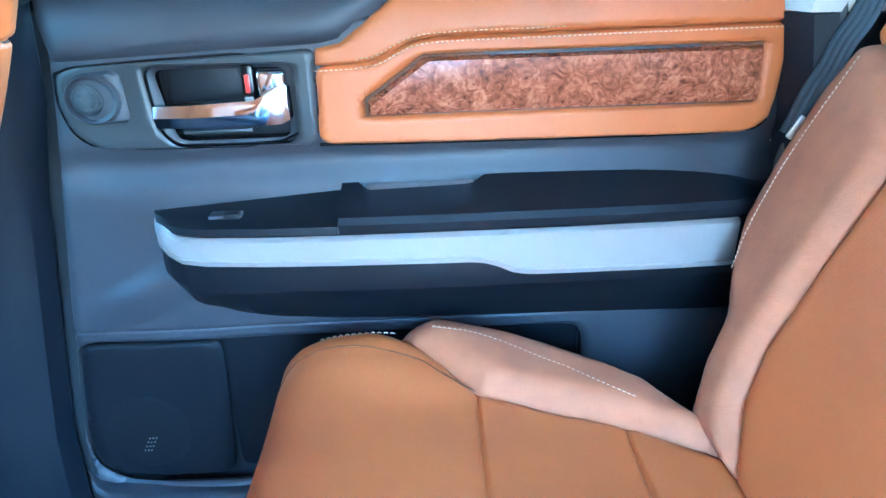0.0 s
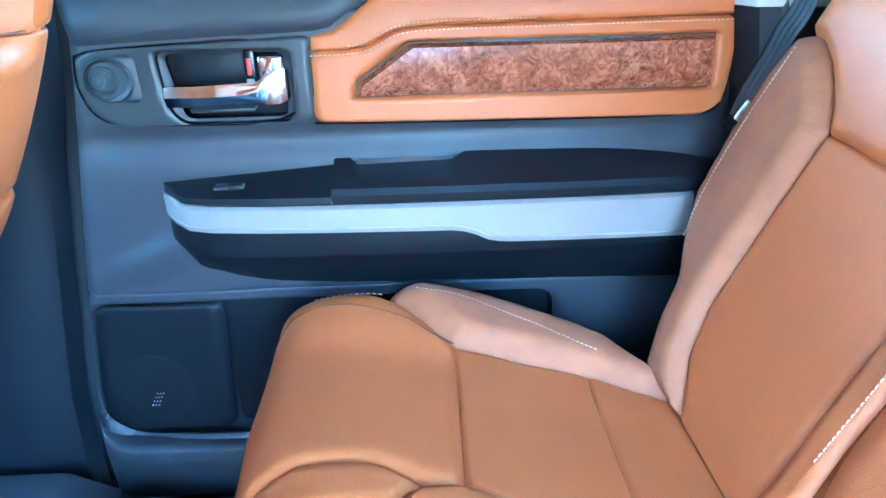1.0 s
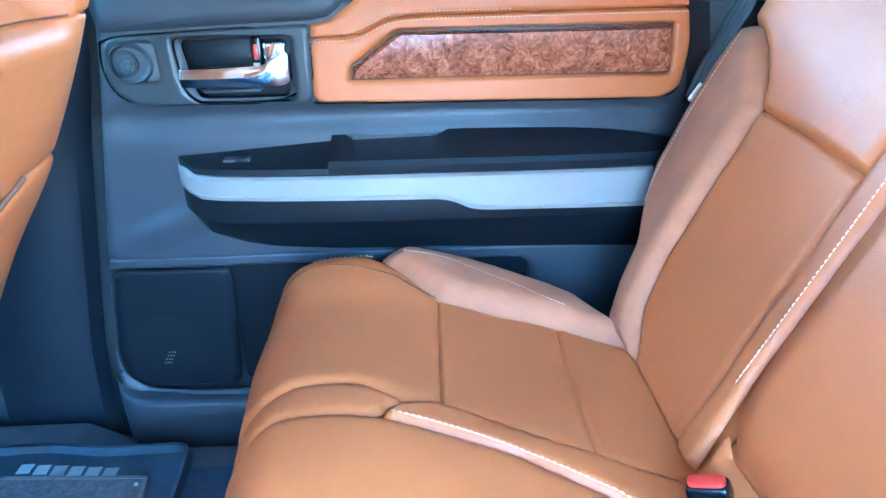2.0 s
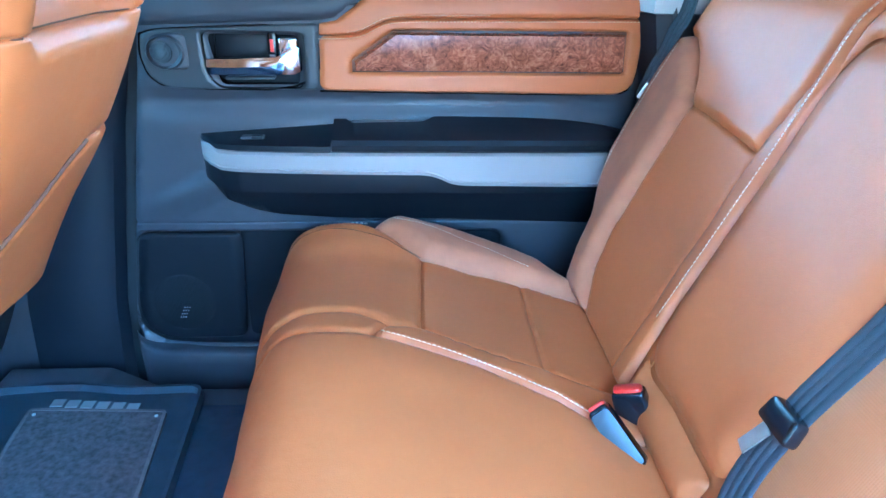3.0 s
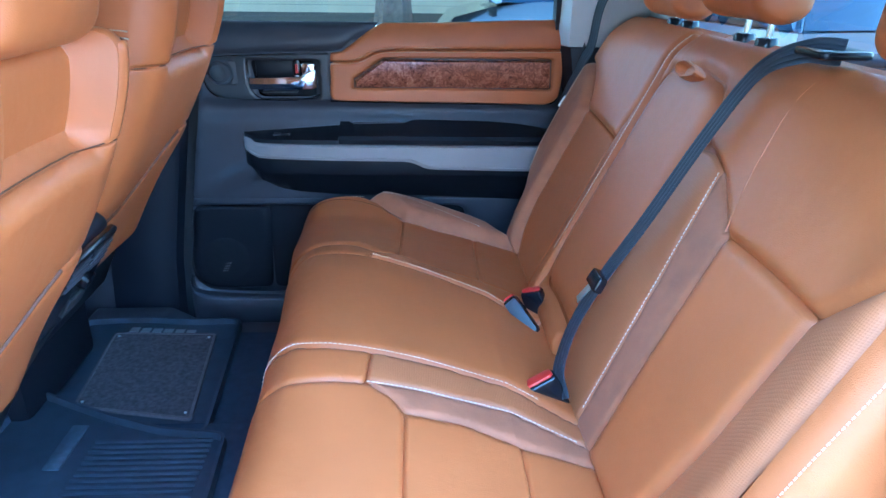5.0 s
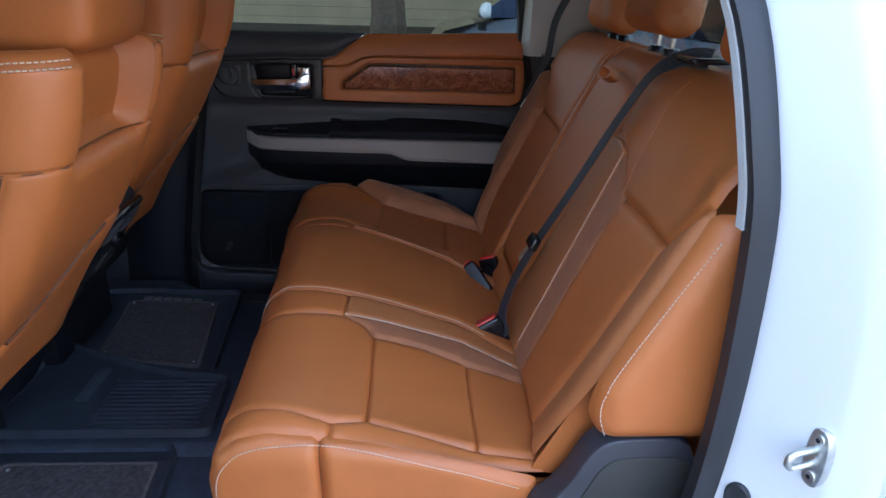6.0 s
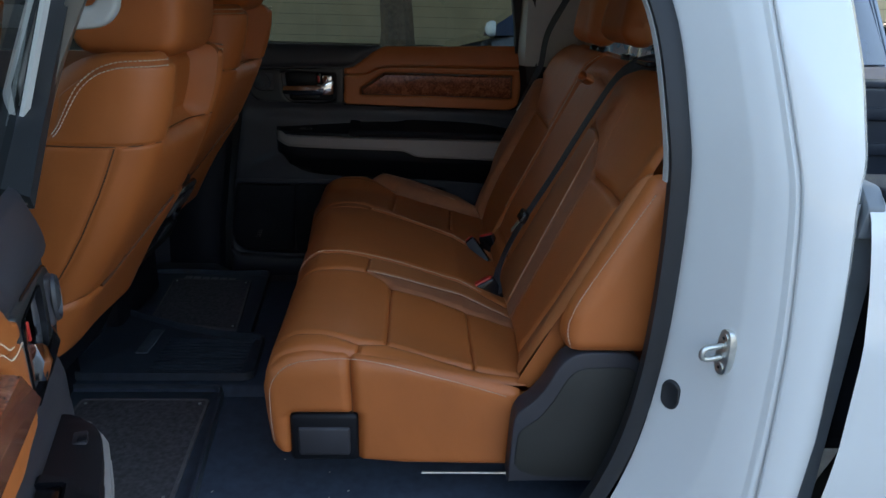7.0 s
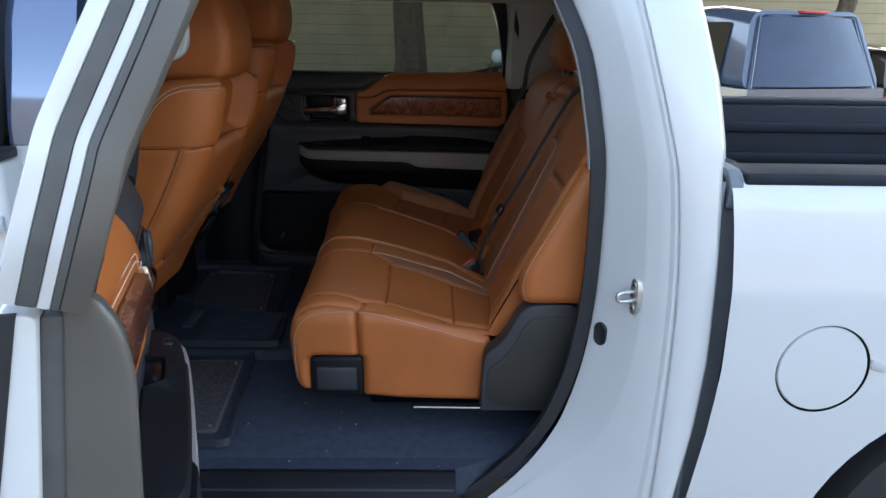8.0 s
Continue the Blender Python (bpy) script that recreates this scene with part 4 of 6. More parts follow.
back_pad("back_insert", narrow, [(0.262, 0.90), (0.455, 0.90), (0.525, 0.968), (0.552, 1.04), (0.558, 1.15), (0.562, 1.293), (0.46, 1.288), (0.285, 1.278), (0.275, 1.10)], label="tan leather back insert")
back_pad("back_upper", narrow, [(0.285, 1.278), (0.46, 1.288), (0.562, 1.293), (0.585, 1.325), (0.640, 1.372), (0.692, 1.398), (0.738, 1.399), (0.742, 1.45), (0.715, 1.54), (0.275, 1.54), (0.27, 1.38)], puff=0.012, r=0.02, label="smooth tan leather upper back")
back_pad("back_bolster", narrow, [(0.455, 0.90), (0.58, 0.90), (0.622, 0.968), (0.640, 1.030), (0.690, 1.080), (0.735, 1.140), (0.754, 1.228), (0.757, 1.326), (0.735, 1.399), (0.692, 1.398), (0.640, 1.372), (0.585, 1.325), (0.562, 1.293), (0.558, 1.15), (0.552, 1.04), (0.525, 0.968)], suede, puff=0.027, r=0.032, label="brushed tan back bolster")
back_pad("back_strip", narrow, [(0.205, 0.90), (0.262, 0.90), (0.275, 1.10), (0.285, 1.29), (0.27, 1.38), (0.275, 1.53), (0.248, 1.53), (0.235, 1.30), (0.225, 1.05)], puff=0.010)
stitches("stitching", back, yv([(0.702, 1.375), (0.708, 1.278), (0.704, 1.20), (0.690, 1.132), (0.668, 1.085)]), narrow, lift=0.027, flip=True)
stitches("stitching", back, yv([(0.232, 1.02), (0.242, 1.30), (0.255, 1.44), (0.255, 1.52)]), narrow, lift=0.0118, w=0.0010, dash=0.0055, flip=True)
headrest(narrow, 0.44, 1.545)
wide = thing("rear_bench_seat", "tan leather rear bench seat, wide part with middle place", "car seat", group="rear bench", base=(0.1, -0.3, 0.6))
foam("seat_body", wide, -0.665, 0.185)
NEAR_A = [(-0.43, -0.225), (-0.185, -0.205), (-0.09, -0.226), (0.0, -0.220), (0.12, -0.220), (0.26, -0.246), (0.43, -0.315)]
NEAR_B = [(-0.005, -0.306), (0.10, -0.300), (0.24, -0.310), (0.355, -0.345), (0.43, -0.38)]
NEAR_ROLL = [(-0.43, -0.33), (-0.17, -0.316), (-0.10, -0.318), (-0.04, -0.312), (-0.005, -0.306), (0.042, -0.332), (0.06, -0.362)]
NEAR_IN = [(0.06, -0.362), (0.153, -0.358), (0.252, -0.388), (0.36, -0.398), (0.43, -0.44)]
NEAR_OUT = [(0.058, -0.620), (0.0, -0.642), (-0.06, -0.628), (-0.14, -0.613), (-0.20, -0.612), (-0.43, -0.612)]
top_pad("middle_cushion", wide, NEAR_A + FAR_SPLIT[::-1], puff=0.008, r=0.02, label="smooth tan leather middle cushion", wrinkle=0.0015)
top_pad("roll_edge", wide, NEAR_A[:4] + NEAR_ROLL[4::-1], puff=0.005)
top_pad("front_roll", wide, NEAR_ROLL + NEAR_OUT, puff=0.006, r=0.012, label="smooth tan leather front roll", wrinkle=0.0012)
top_pad("roll_side", wide, NEAR_OUT[1:] + [(-0.43, -0.674), (-0.004, -0.677)], puff=0.004)
top_pad("perforated_strip", wide, NEAR_A[3:] + NEAR_B[::-1], leather_perf, puff=0.006, label="perforated tan leather strip")
top_pad("suede_strip", wide, NEAR_B + NEAR_IN[::-1] + [(0.042, -0.332)], suede, puff=0.007)
top_pad("insert_middle", wide, NEAR_IN[:3] + [(0.252, -0.642), (0.15, -0.626), (0.058, -0.620)], label="tan leather insert")
top_pad("insert_rear", wide, NEAR_IN[2:] + [(0.43, -0.64), (0.252, -0.642)], label="tan leather insert")
top_pad("outer_bolster", wide, [(0.0, -0.642), (0.058, -0.620), (0.15, -0.626), (0.252, -0.642), (0.37, -0.640), (0.37, -0.668), (0.20, -0.679), (-0.002, -0.679)], leather, puff=0.005, r=0.012, label="tan leather side bolster")
stitches("stitching", cushion, yx([(-0.30, -0.216)] + NEAR_A[1:6] + [(0.30, -0.26)]), wide, off=-0.004, lift=0.0070, w=0.0010, dash=0.0055, flip=True)
stitches("stitching", cushion, yx(NEAR_B[:4]), wide, off=0.004, lift=0.0072, w=0.0011, dash=0.0055, flip=True)
back_pad("fold_down_armrest", wide, [(-0.080, 0.968), (0.08, 0.972), (0.165, 0.966), (0.205, 0.99), (0.222, 1.05), (0.236, 1.30), (0.244, 1.40), (0.22, 1.456), (0.08, 1.472), (-0.045, 1.458), (-0.082, 1.41), (-0.087, 1.25)], puff=0.011, r=0.05, round_r=0.03, sink=0.002, label="padded fold-down middle backrest")
back_pad("lower_back_pad", wide, [(-0.066, 0.90), (0.19, 0.90), (0.203, 0.975), (0.165, 0.958), (0.08, 0.964), (-0.066, 0.960)], puff=0.014, r=0.03, sink=0.002, label="padded tan leather flap foot")
back_pad("middle_top", wide, [(-0.086, 1.412), (-0.047, 1.463), (0.08, 1.477), (0.222, 1.461), (0.248, 1.40), (0.25, 1.54), (-0.12, 1.54), (-0.12, 1.37), (-0.092, 1.362)], puff=0.009, r=0.025)
back_pad("perforated_back_strip", wide, [(-0.086, 0.90), (-0.092, 1.358), (-0.15, 1.362), (-0.208, 1.350), (-0.245, 1.15), (-0.287, 0.90)], leather_perf, label="perforated tan leather strip")
back_pad("suede_back_strip", wide, [(-0.287, 0.90), (-0.245, 1.15), (-0.208, 1.350), (-0.228, 1.343), (-0.335, 1.28), (-0.348, 1.10), (-0.372, 0.90)], suede)
back_pad("back_insert", wide, [(-0.372, 0.90), (-0.348, 1.10), (-0.335, 1.28), (-0.60, 1.282), (-0.59, 1.10), (-0.555, 0.90)], label="tan leather back insert", puff=0.011, r=0.02)
back_pad("back_upper", wide, [(-0.12, 1.37), (-0.15, 1.365), (-0.228, 1.343), (-0.335, 1.28), (-0.60, 1.282), (-0.66, 1.345), (-0.70, 1.385), (-0.69, 1.54), (-0.12, 1.54)], puff=0.012, r=0.02, label="smooth tan leather upper back")
back_pad("back_bolster", wide, [(-0.555, 0.90), (-0.64, 0.90), (-0.68, 1.02), (-0.705, 1.10), (-0.714, 1.25), (-0.714, 1.375), (-0.70, 1.385), (-0.66, 1.345), (-0.60, 1.282), (-0.59, 1.10)], leather_perf, puff=0.014, r=0.03, label="perforated tan back bolster")
stitches("stitching", back, yv([(-0.283, 0.93), (-0.245, 1.15), (-0.210, 1.345)]), wide, off=0.004, lift=0.0078, w=0.0011, dash=0.0055, flip=True)
seam_line("pleat", back, yv([(-0.335, 1.285), (-0.305, 1.36), (-0.29, 1.43), (-0.285, 1.50)]), wide, r=0.0016, lift=0.0112, mat=leather, flip=True)
headrest(wide, 0.062, 1.568, w=0.15, h=0.15)
headrest(wide, -0.50, 1.545)
loop = [Vector((0.596, -0.002, 1.480)) + Vector((0, 1, 0)) * 0.046 * math.cos(a) + Vector((0.447, 0, 0.894)) * (0.014 + 0.005 * math.cos(a)) * math.sin(a) for a in np.linspace(0, 2 * math.pi, 32, endpoint=False)]
part("pull_loop", sweep(loop, [(-0.0016, -0.012), (0.0016, -0.012), (0.0016, 0.012), (-0.0016, 0.012)], up=(-0.894, 0, 0.447), closed_path=True), leather, wide, "tan leather pull loop")


# the outboard end of the wide part
def end_face(x, z):
    return np.stack([x, -0.688 + 0.03 * np.clip((z - 0.93) / 0.06, 0, 1) ** 2, z], 1)


panel("end_front", end_face, [(-0.012, 0.835), (-0.018, 0.975), (-0.10, 0.985), (-0.155, 0.972), (-0.188, 0.945), (-0.20, 0.90), (-0.195, 0.82), (-0.188, 0.758), (-0.172, 0.734), (-0.148, 0.730), (-0.147, 0.835)], leather, wide, puff=0.012, r=0.02, label="smooth tan leather end", flip=False)
panel("end_rear", end_face, [(-0.002, 0.715), (0.10, 0.705), (0.335, 0.70), (0.345, 0.80), (0.35, 0.895), (0.20, 0.935), (0.08, 0.962), (-0.018, 0.975), (-0.012, 0.835), (-0.002, 0.835)], leather, wide, puff=0.012, r=0.02, label="smooth tan leather end", flip=False)
hd = part("fold_handle", box_bm(-0.148, 0.0, -0.696, -0.66, 0.715, 0.836, 0.012, 3), black_soft, wide, "black fold lever housing")
part("lever", box_bm(-0.130, -0.018, -0.703, -0.68, 0.735, 0.805, 0.006, 3), black_trim, hd)
stitches("stitching", end_face, [(-0.184, 0.775), (-0.188, 0.82), (-0.188, 0.92), (-0.145, 0.961), (-0.018, 0.968), (0.08, 0.955), (0.20, 0.928), (0.32, 0.888)], wide, off=-0.003, lift=0.0135)
stitches("stitching", end_face, [(-0.012, 0.84), (-0.016, 0.965)], wide, off=0.0, lift=0.006, mat=seam_dark)
# seat side shield and back bolster end
SHIELD = [(0.325, 0.70), (0.328, 0.845), (0.334, 0.872), (0.366, 0.898), (0.392, 0.935), (0.415, 0.985), (0.438, 1.008), (0.466, 1.017), (0.60, 1.017), (0.60, 0.70)]
shield = part("side_shield", prism(chaikin(SHIELD[:1] * 3 + SHIELD[1:-1] + SHIELD[-1:] * 3, 2), "xz", -0.746, -0.69, 0.010, 3), black_trim, wide, "black plastic seat side shield")
part("shield_face", prism(chaikin([(0.336, 0.712), (0.338, 0.815), (0.348, 0.836), (0.382, 0.862), (0.410, 0.905), (0.432, 0.955), (0.450, 0.976), (0.478, 0.984), (0.60, 0.984), (0.60, 0.712)], 2), "xz", -0.7495, -0.74, 0.003, 2), grey_plastic, shield, "dull dark grey recessed face")


def bolster_end(x, z):
    front = np.interp(z, [1.02, 1.10, 1.27, 1.355, 1.40], [0.410, 0.413, 0.501, 0.544, 0.57])
    return np.stack([x, -0.748 + 0.03 * np.clip(1 - (x - front) / 0.05, 0, 1.3) ** 2, z], 1)


panel("bolster_end", bolster_end, [(0.425, 1.022), (0.62, 1.022), (0.64, 1.40), (0.557, 1.383), (0.544, 1.355), (0.501, 1.270), (0.454, 1.178), (0.415, 1.10), (0.410, 1.05)], leather, wide, puff=0.012, r=0.03, round_r=0.02, label="smooth tan leather bolster end")
stitches("stitching", bolster_end, [(0.438, 1.03), (0.430, 1.06), (0.433, 1.10), (0.472, 1.175), (0.520, 1.263), (0.568, 1.35)], wide, off=0.0, lift=0.011)
part("seat_frame", box_bm(0.0, 0.60, -0.52, 0.60, 0.585, 0.70, 0.01), gloss_black, wide)
part("seat_rail", sweep([(0.14, -0.675, 0.668), (0.54, -0.675, 0.664)], circle(0.003, 8)), steel, wide)


# ---- front seats ----
SEAT_Y = -0.345
# rear face of the seat back by height, and its way round from the middle to the flank: (along, aside, forwards)
SEAT_REAR = [(0.66, -0.80), (0.85, -0.705), (1.05, -0.595), (1.17, -0.515), (1.25, -0.470), (1.39, -0.405), (1.46, -0.380), (1.52, -0.368), (1.60, -0.368)]
SEAT_ROUND = [(0.0, 0.0, 0.004), (0.06, 0.06, 0.003), (0.12, 0.12, 0.0), (0.17, 0.168, 0.001), (0.205, 0.202, 0.008), (0.24, 0.229, 0.030), (0.275, 0.244, 0.060), (0.31, 0.249, 0.095), (0.41, 0.246, 0.195), (0.47, 0.235, 0.25)]


def seat_rear(s, z):
    """Rear and flanks of a front seat: two shoulder pods with a hollow between them under the headrest."""
    s, z = np.asarray(s, float), np.asarray(z, float)
    a = np.abs(s)
    r = spline(SEAT_ROUND, a)
    x = spline(SEAT_REAR, z)[:, 0] - r[:, 1]
    up = np.clip((z - 1.35) / 0.07, 0, 1)
    up = up * up * (3 - 2 * up)
    mid = np.clip((0.178 - a) / 0.045, 0, 1)
    x = x - 0.066 * up * mid * mid * (3 - 2 * mid)
    top = np.clip((z - 1.40) / 0.16, 0, 1)
    drop = top * (np.clip(-0.43 - x, 0, 0.2) ** 2 * 3.2 + 0.012 * mid)
    return np.stack([x, np.sign(s) * r[:, 0] + SEAT_Y, z - drop], 1)


def front_seat():
    st = thing("front_seat", "tan leather front bucket seat seen from behind", "car seat", group="front seats", base=(-0.8, SEAT_Y, 0.6))
    ss = np.concatenate([np.linspace(-0.44, 0.44, 76)])
    rows = []
    for z, k in [(z, 0.0) for z in np.linspace(0.885, 1.535, 50)] + [(1.548, 0.004), (1.557, 0.010), (1.563, 0.020), (1.566, 0.034)]:
        p = seat_rear(ss, np.full(len(ss), z)) + np.array([-0.003, 0, 0])
        p[:, 0] -= k
        p[:, 1] -= np.clip((p[:, 1] - SEAT_Y) / 0.12, -1, 1) * k
        fr = p[0][0] - 0.012
        row = [Vector(q) for q in p] + [Vector((fr - 0.02, SEAT_Y + u, p[-1][2] - 0.005)) for u in (0.18, 0.08, -0.08, -0.18)]
        rows.append(row)
    part("seat_back", loft(rows), leather, st, "tan leather seat back")
    for s in (-1, 1):
        pod = [(s * 0.17, 1.388), (s * 0.43, 1.388), (s * 0.425, 1.545), (s * 0.17, 1.545)]
        panel("shoulder", seat_rear, pod if s > 0 else pod[::-1], leather, st, puff=0.003, r=0.009, sink=0.003, step=0.009, round_r=0.006, label="tan leather shoulder bolster")
        arc = [(s * 0.205, 1.555), (s * 0.295, 1.553), (s * 0.345, 1.549), (s * 0.385, 1.532), (s * 0.408, 1.49), (s * 0.420, 1.42)]
        for d in (0.0, 0.011):
            stitches("stitching", seat_rear, [(u - s * d * 0.6 * (k > 2), z - d) for k, (u, z) in enumerate(arc)], st, lift=0.0034, w=0.0012, dash=0.006)
        flank = [(s * 0.290, 0.892), (s * 0.290, 1.386), (s * 0.43, 1.386), (s * 0.43, 0.892)]
        panel("flank", seat_rear, flank if s < 0 else flank[::-1], leather, st, puff=0.002, r=0.005, sink=0.003, step=0.012, round_r=0.004, label="tan leather flank")
    for s in (-1, 1):
        seam_line("seam", seat_rear, [(s * 0.289, 1.384), (s * 0.289, 1.1), (s * 0.289, 0.90)], st, r=0.0016, lift=0.0)
    mouth = [(-0.288, 1.030), (-0.15, 1.047), (-0.08, 1.053), (0.0, 1.095), (0.06, 1.156), (0.11, 1.188), (0.288, 1.20)]
    panel("rear_cover", seat_rear, [(u, z + 0.002) for u, z in mouth] + [(0.288, 1.386), (-0.288, 1.386)], leather, st, puff=0.002, r=0.005, sink=0.003, step=0.010, round_r=0.004, label="smooth tan leather rear cover")
    panel("pocket", seat_rear, [(-0.288, 0.892), (0.288, 0.892)] + [(u, z - 0.002) for u, z in mouth[::-1]], leather, st, puff=0.006, r=0.010, sink=0.002, step=0.012, round_r=0.006, label="tan leather rear pocket")
    seam_line("pocket_mouth", seat_rear, mouth[1:6], st, r=0.0045, lift=0.0015)
    seam_line("seam", seat_rear, [(-0.43, 1.387), (-0.29, 1.387), (0.0, 1.387), (0.29, 1.387), (0.43, 1.387)], st, r=0.0014, lift=0.0006)
    # headrest, a deep block with seams down its rear corners
    W, R = 0.135, 0.035
    rings = []
    for z, x1, x0, k in ((1.546, -0.43, -0.555, 0.045), (1.553, -0.405, -0.575, 0.020), (1.570, -0.383, -0.592, 0.004), (1.60, -0.370, -0.60, 0.0), (1.66, -0.364, -0.60, -0.004), (1.72, -0.372, -0.595, -0.004), (1.765, -0.385, -0.585, 0.002), (1.79, -0.40, -0.57, 0.012), (1.803, -0.425, -0.545, 0.035)):
        w = W - k
        c = rounded([(x1, -w), (x1, w), (x0, w * 0.9), (x0, -w * 0.9)], R, 5)
        bulge = lambda q: 0.010 * (1 - (q[1] / w) ** 2) * (q[0] > (x0 + x1) / 2)
        rings.append([(q[0] + bulge(q), SEAT_Y + q[1], z) for q in c])
    keys = [[spline([(i, *r[c]) for i, r in enumerate(rings)], np.linspace(0, len(rings) - 1, 33)) for c in range(len(rings[0]))]][0]
    hr = part("headrest", loft([[Vector(k[i]) for k in keys] for i in range(33)]), leather, st, "tan leather headrest")
    for s in (-1, 1):
        path = [(x1 - 0.013, SEAT_Y + s * (W - k - 0.009), z) for z, x1, k in ((1.572, -0.381, 0.004), (1.60, -0.370, 0.0), (1.66, -0.364, -0.004), (1.72, -0.372, -0.004), (1.765, -0.385, 0.002))]
        part("seam", sweep(smooth_path(path, 4), circle(0.0022, 6), up=(1, 0, 0)), seam_dark, hr)
        part("headrest_post", sweep([(-0.485, SEAT_Y + s * 0.06, 1.49), (-0.482, SEAT_Y + s * 0.06, 1.64)], circle(0.007, 10), up=(1, 0, 0)), chrome, hr)
    part("cushion", box_bm(-1.34, -0.84, SEAT_Y - 0.25, SEAT_Y + 0.25, 0.84, 0.98, 0.05, 5), leather, st, "tan leather cushion")
    part("seat_base", box_bm(-1.25, -0.85, SEAT_Y - 0.19, SEAT_Y + 0.19, 0.52, 0.80, 0.02), black_soft, st, "black seat base")
    part("lower_shell", loft([[(-1.28, SEAT_Y - 0.23, z), (x, SEAT_Y - 0.23, z), (x + 0.03, SEAT_Y - 0.19, z), (x + 0.03, SEAT_Y + 0.19, z), (x, SEAT_Y + 0.23, z), (-1.28, SEAT_Y + 0.23, z)] for z, x in ((0.70, -0.86), (0.74, -0.82), (0.80, -0.79), (0.892, -0.745))]), black_soft, st, "black plastic lower seat shell")
    return st


driver = front_seat()
copy_thing(driver, Matrix.Translation((-0.80, 2 * MID - SEAT_Y + 0.035, 0.68)))

# ---- centre console ----
con = thing("centre_console", "black plastic centre console with rear vents and cup holder", "console", base=(-0.9, -0.03, 0.6))
prof = rounded([(-1.5, 0.585), (-0.92, 0.585), (-0.80, 0.79), (-0.70, 0.925), (-0.642, 0.99), (-0.592, 1.06), (-0.560, 1.12), (-0.552, 1.165), (-0.59, 1.19), (-0.66, 1.195), (-1.5, 1.195)], 0.03)
part("body", prism(prof, "xz", -0.17, 0.085, 0.018, 3), black_soft, con)
WHERE.append(pose(-0.598, -0.04, 1.062, 0, 33, 0))
vp = part("vent_panel", box_bm(-0.01, 0.008, -0.10, 0.115, -0.105, 0.105, 0.006), gloss_black, con)
for sy in (-0.05, 0.052):
    part("vent_mouth", box_bm(0.006, 0.010, sy - 0.043, sy + 0.043, 0.035, 0.095, 0.001), black_soft, vp)
    for k in range(4):
        part("vent_slat", box_bm(0.008, 0.014, sy - 0.04, sy + 0.04, 0.040 + k * 0.014, 0.044 + k * 0.014, 0.001), black_trim, vp)
part("knob", sweep([(0.005, 0.045, 0.0), (0.020, 0.045, 0.0)], circle(0.020, 18), up=(0, 0, 1)), gloss_black, vp)
part("socket_cover", box_bm(0.006, 0.012, 0.01, 0.095, -0.085, -0.035, 0.003), grey_bezel, vp)
WHERE.pop()
part("lid", box_bm(-1.4, -0.66, -0.165, 0.08, 1.193, 1.222, 0.012, 3), black_soft, con)

# ---- belts ----
def strap(name, pts, ups, parent, w=0.0225):
    path = smooth_path(pts, 8)
    return part(name, sweep(path, [(w * (i / 8 - 1), 0.0009 if i % 4 in (1, 2, 3) else -0.0008) for i in range(17)] + [(w, -0.002), (-w, -0.002)], up=ups), webbing, parent)


NB = (-0.894, 0, 0.447)
belt = thing("seat_belt", "black middle seat belt lying over the backrest", "seat belt", base=(0.4, -0.2, 0.95))
strap("webbing", [(0.715, -0.270, 1.548), (0.675, -0.232, 1.545), (0.633, -0.185, 1.508), (0.575, -0.163, 1.400), (0.495, -0.150, 1.240), (0.428, -0.135, 1.110), (0.380, -0.148, 1.018), (0.348, -0.200, 0.955), (0.352, -0.235, 0.915)], NB, belt)
tg = part("tongue", prism(rounded([(-0.030, -0.016), (0.030, -0.016), (0.026, 0.016), (-0.026, 0.016)], 0.008), "xy", -0.008, 0.010, 0.004), gloss_black, belt, "black belt tongue grip")
tg.data.transform(look((0.424, -0.136, 1.112), (0.424 + 0.894, -0.136, 1.112 - 0.447)))
part("tongue_plate", sweep([(0.414, -0.126, 1.096), (0.395, -0.116, 1.062)], [(-0.009, -0.0012), (0.009, -0.0012), (0.009, 0.0012), (-0.009, 0.0012)], up=NB), steel, tg)
part("belt_guide", prism(rounded([(0.66, -0.31), (0.74, -0.31), (0.74, -0.22), (0.66, -0.22)], 0.015), "xy", 1.540, 1.552, 0.004), gloss_black, belt)
side_belt = thing("seat_belt", "black seat belt hanging at the rear pillar", "seat belt", base=(0.65, 0.75, 1.0))
strap("webbing", [(0.722, 0.66, 1.80), (0.703, 0.68, 1.75), (0.655, 0.71, 1.655), (0.614, 0.735, 1.557), (0.602, 0.755, 1.445), (0.584, 0.763, 1.399), (0.570, 0.765, 1.358), (0.554, 0.765, 1.327), (0.532, 0.765, 1.265)], (-0.95, -0.30, 0.25), side_belt)
part("tongue_plate", prism(rounded([(0.517, 1.268), (0.527, 1.262), (0.545, 1.293), (0.536, 1.300)], 0.004), "xz", 0.748, 0.752, 0.001), steel, side_belt)


buckle_grey = material("shiny grey buckle plastic", (0.04, 0.045, 0.050), 0.38, vary=0.04, spec=0.45)


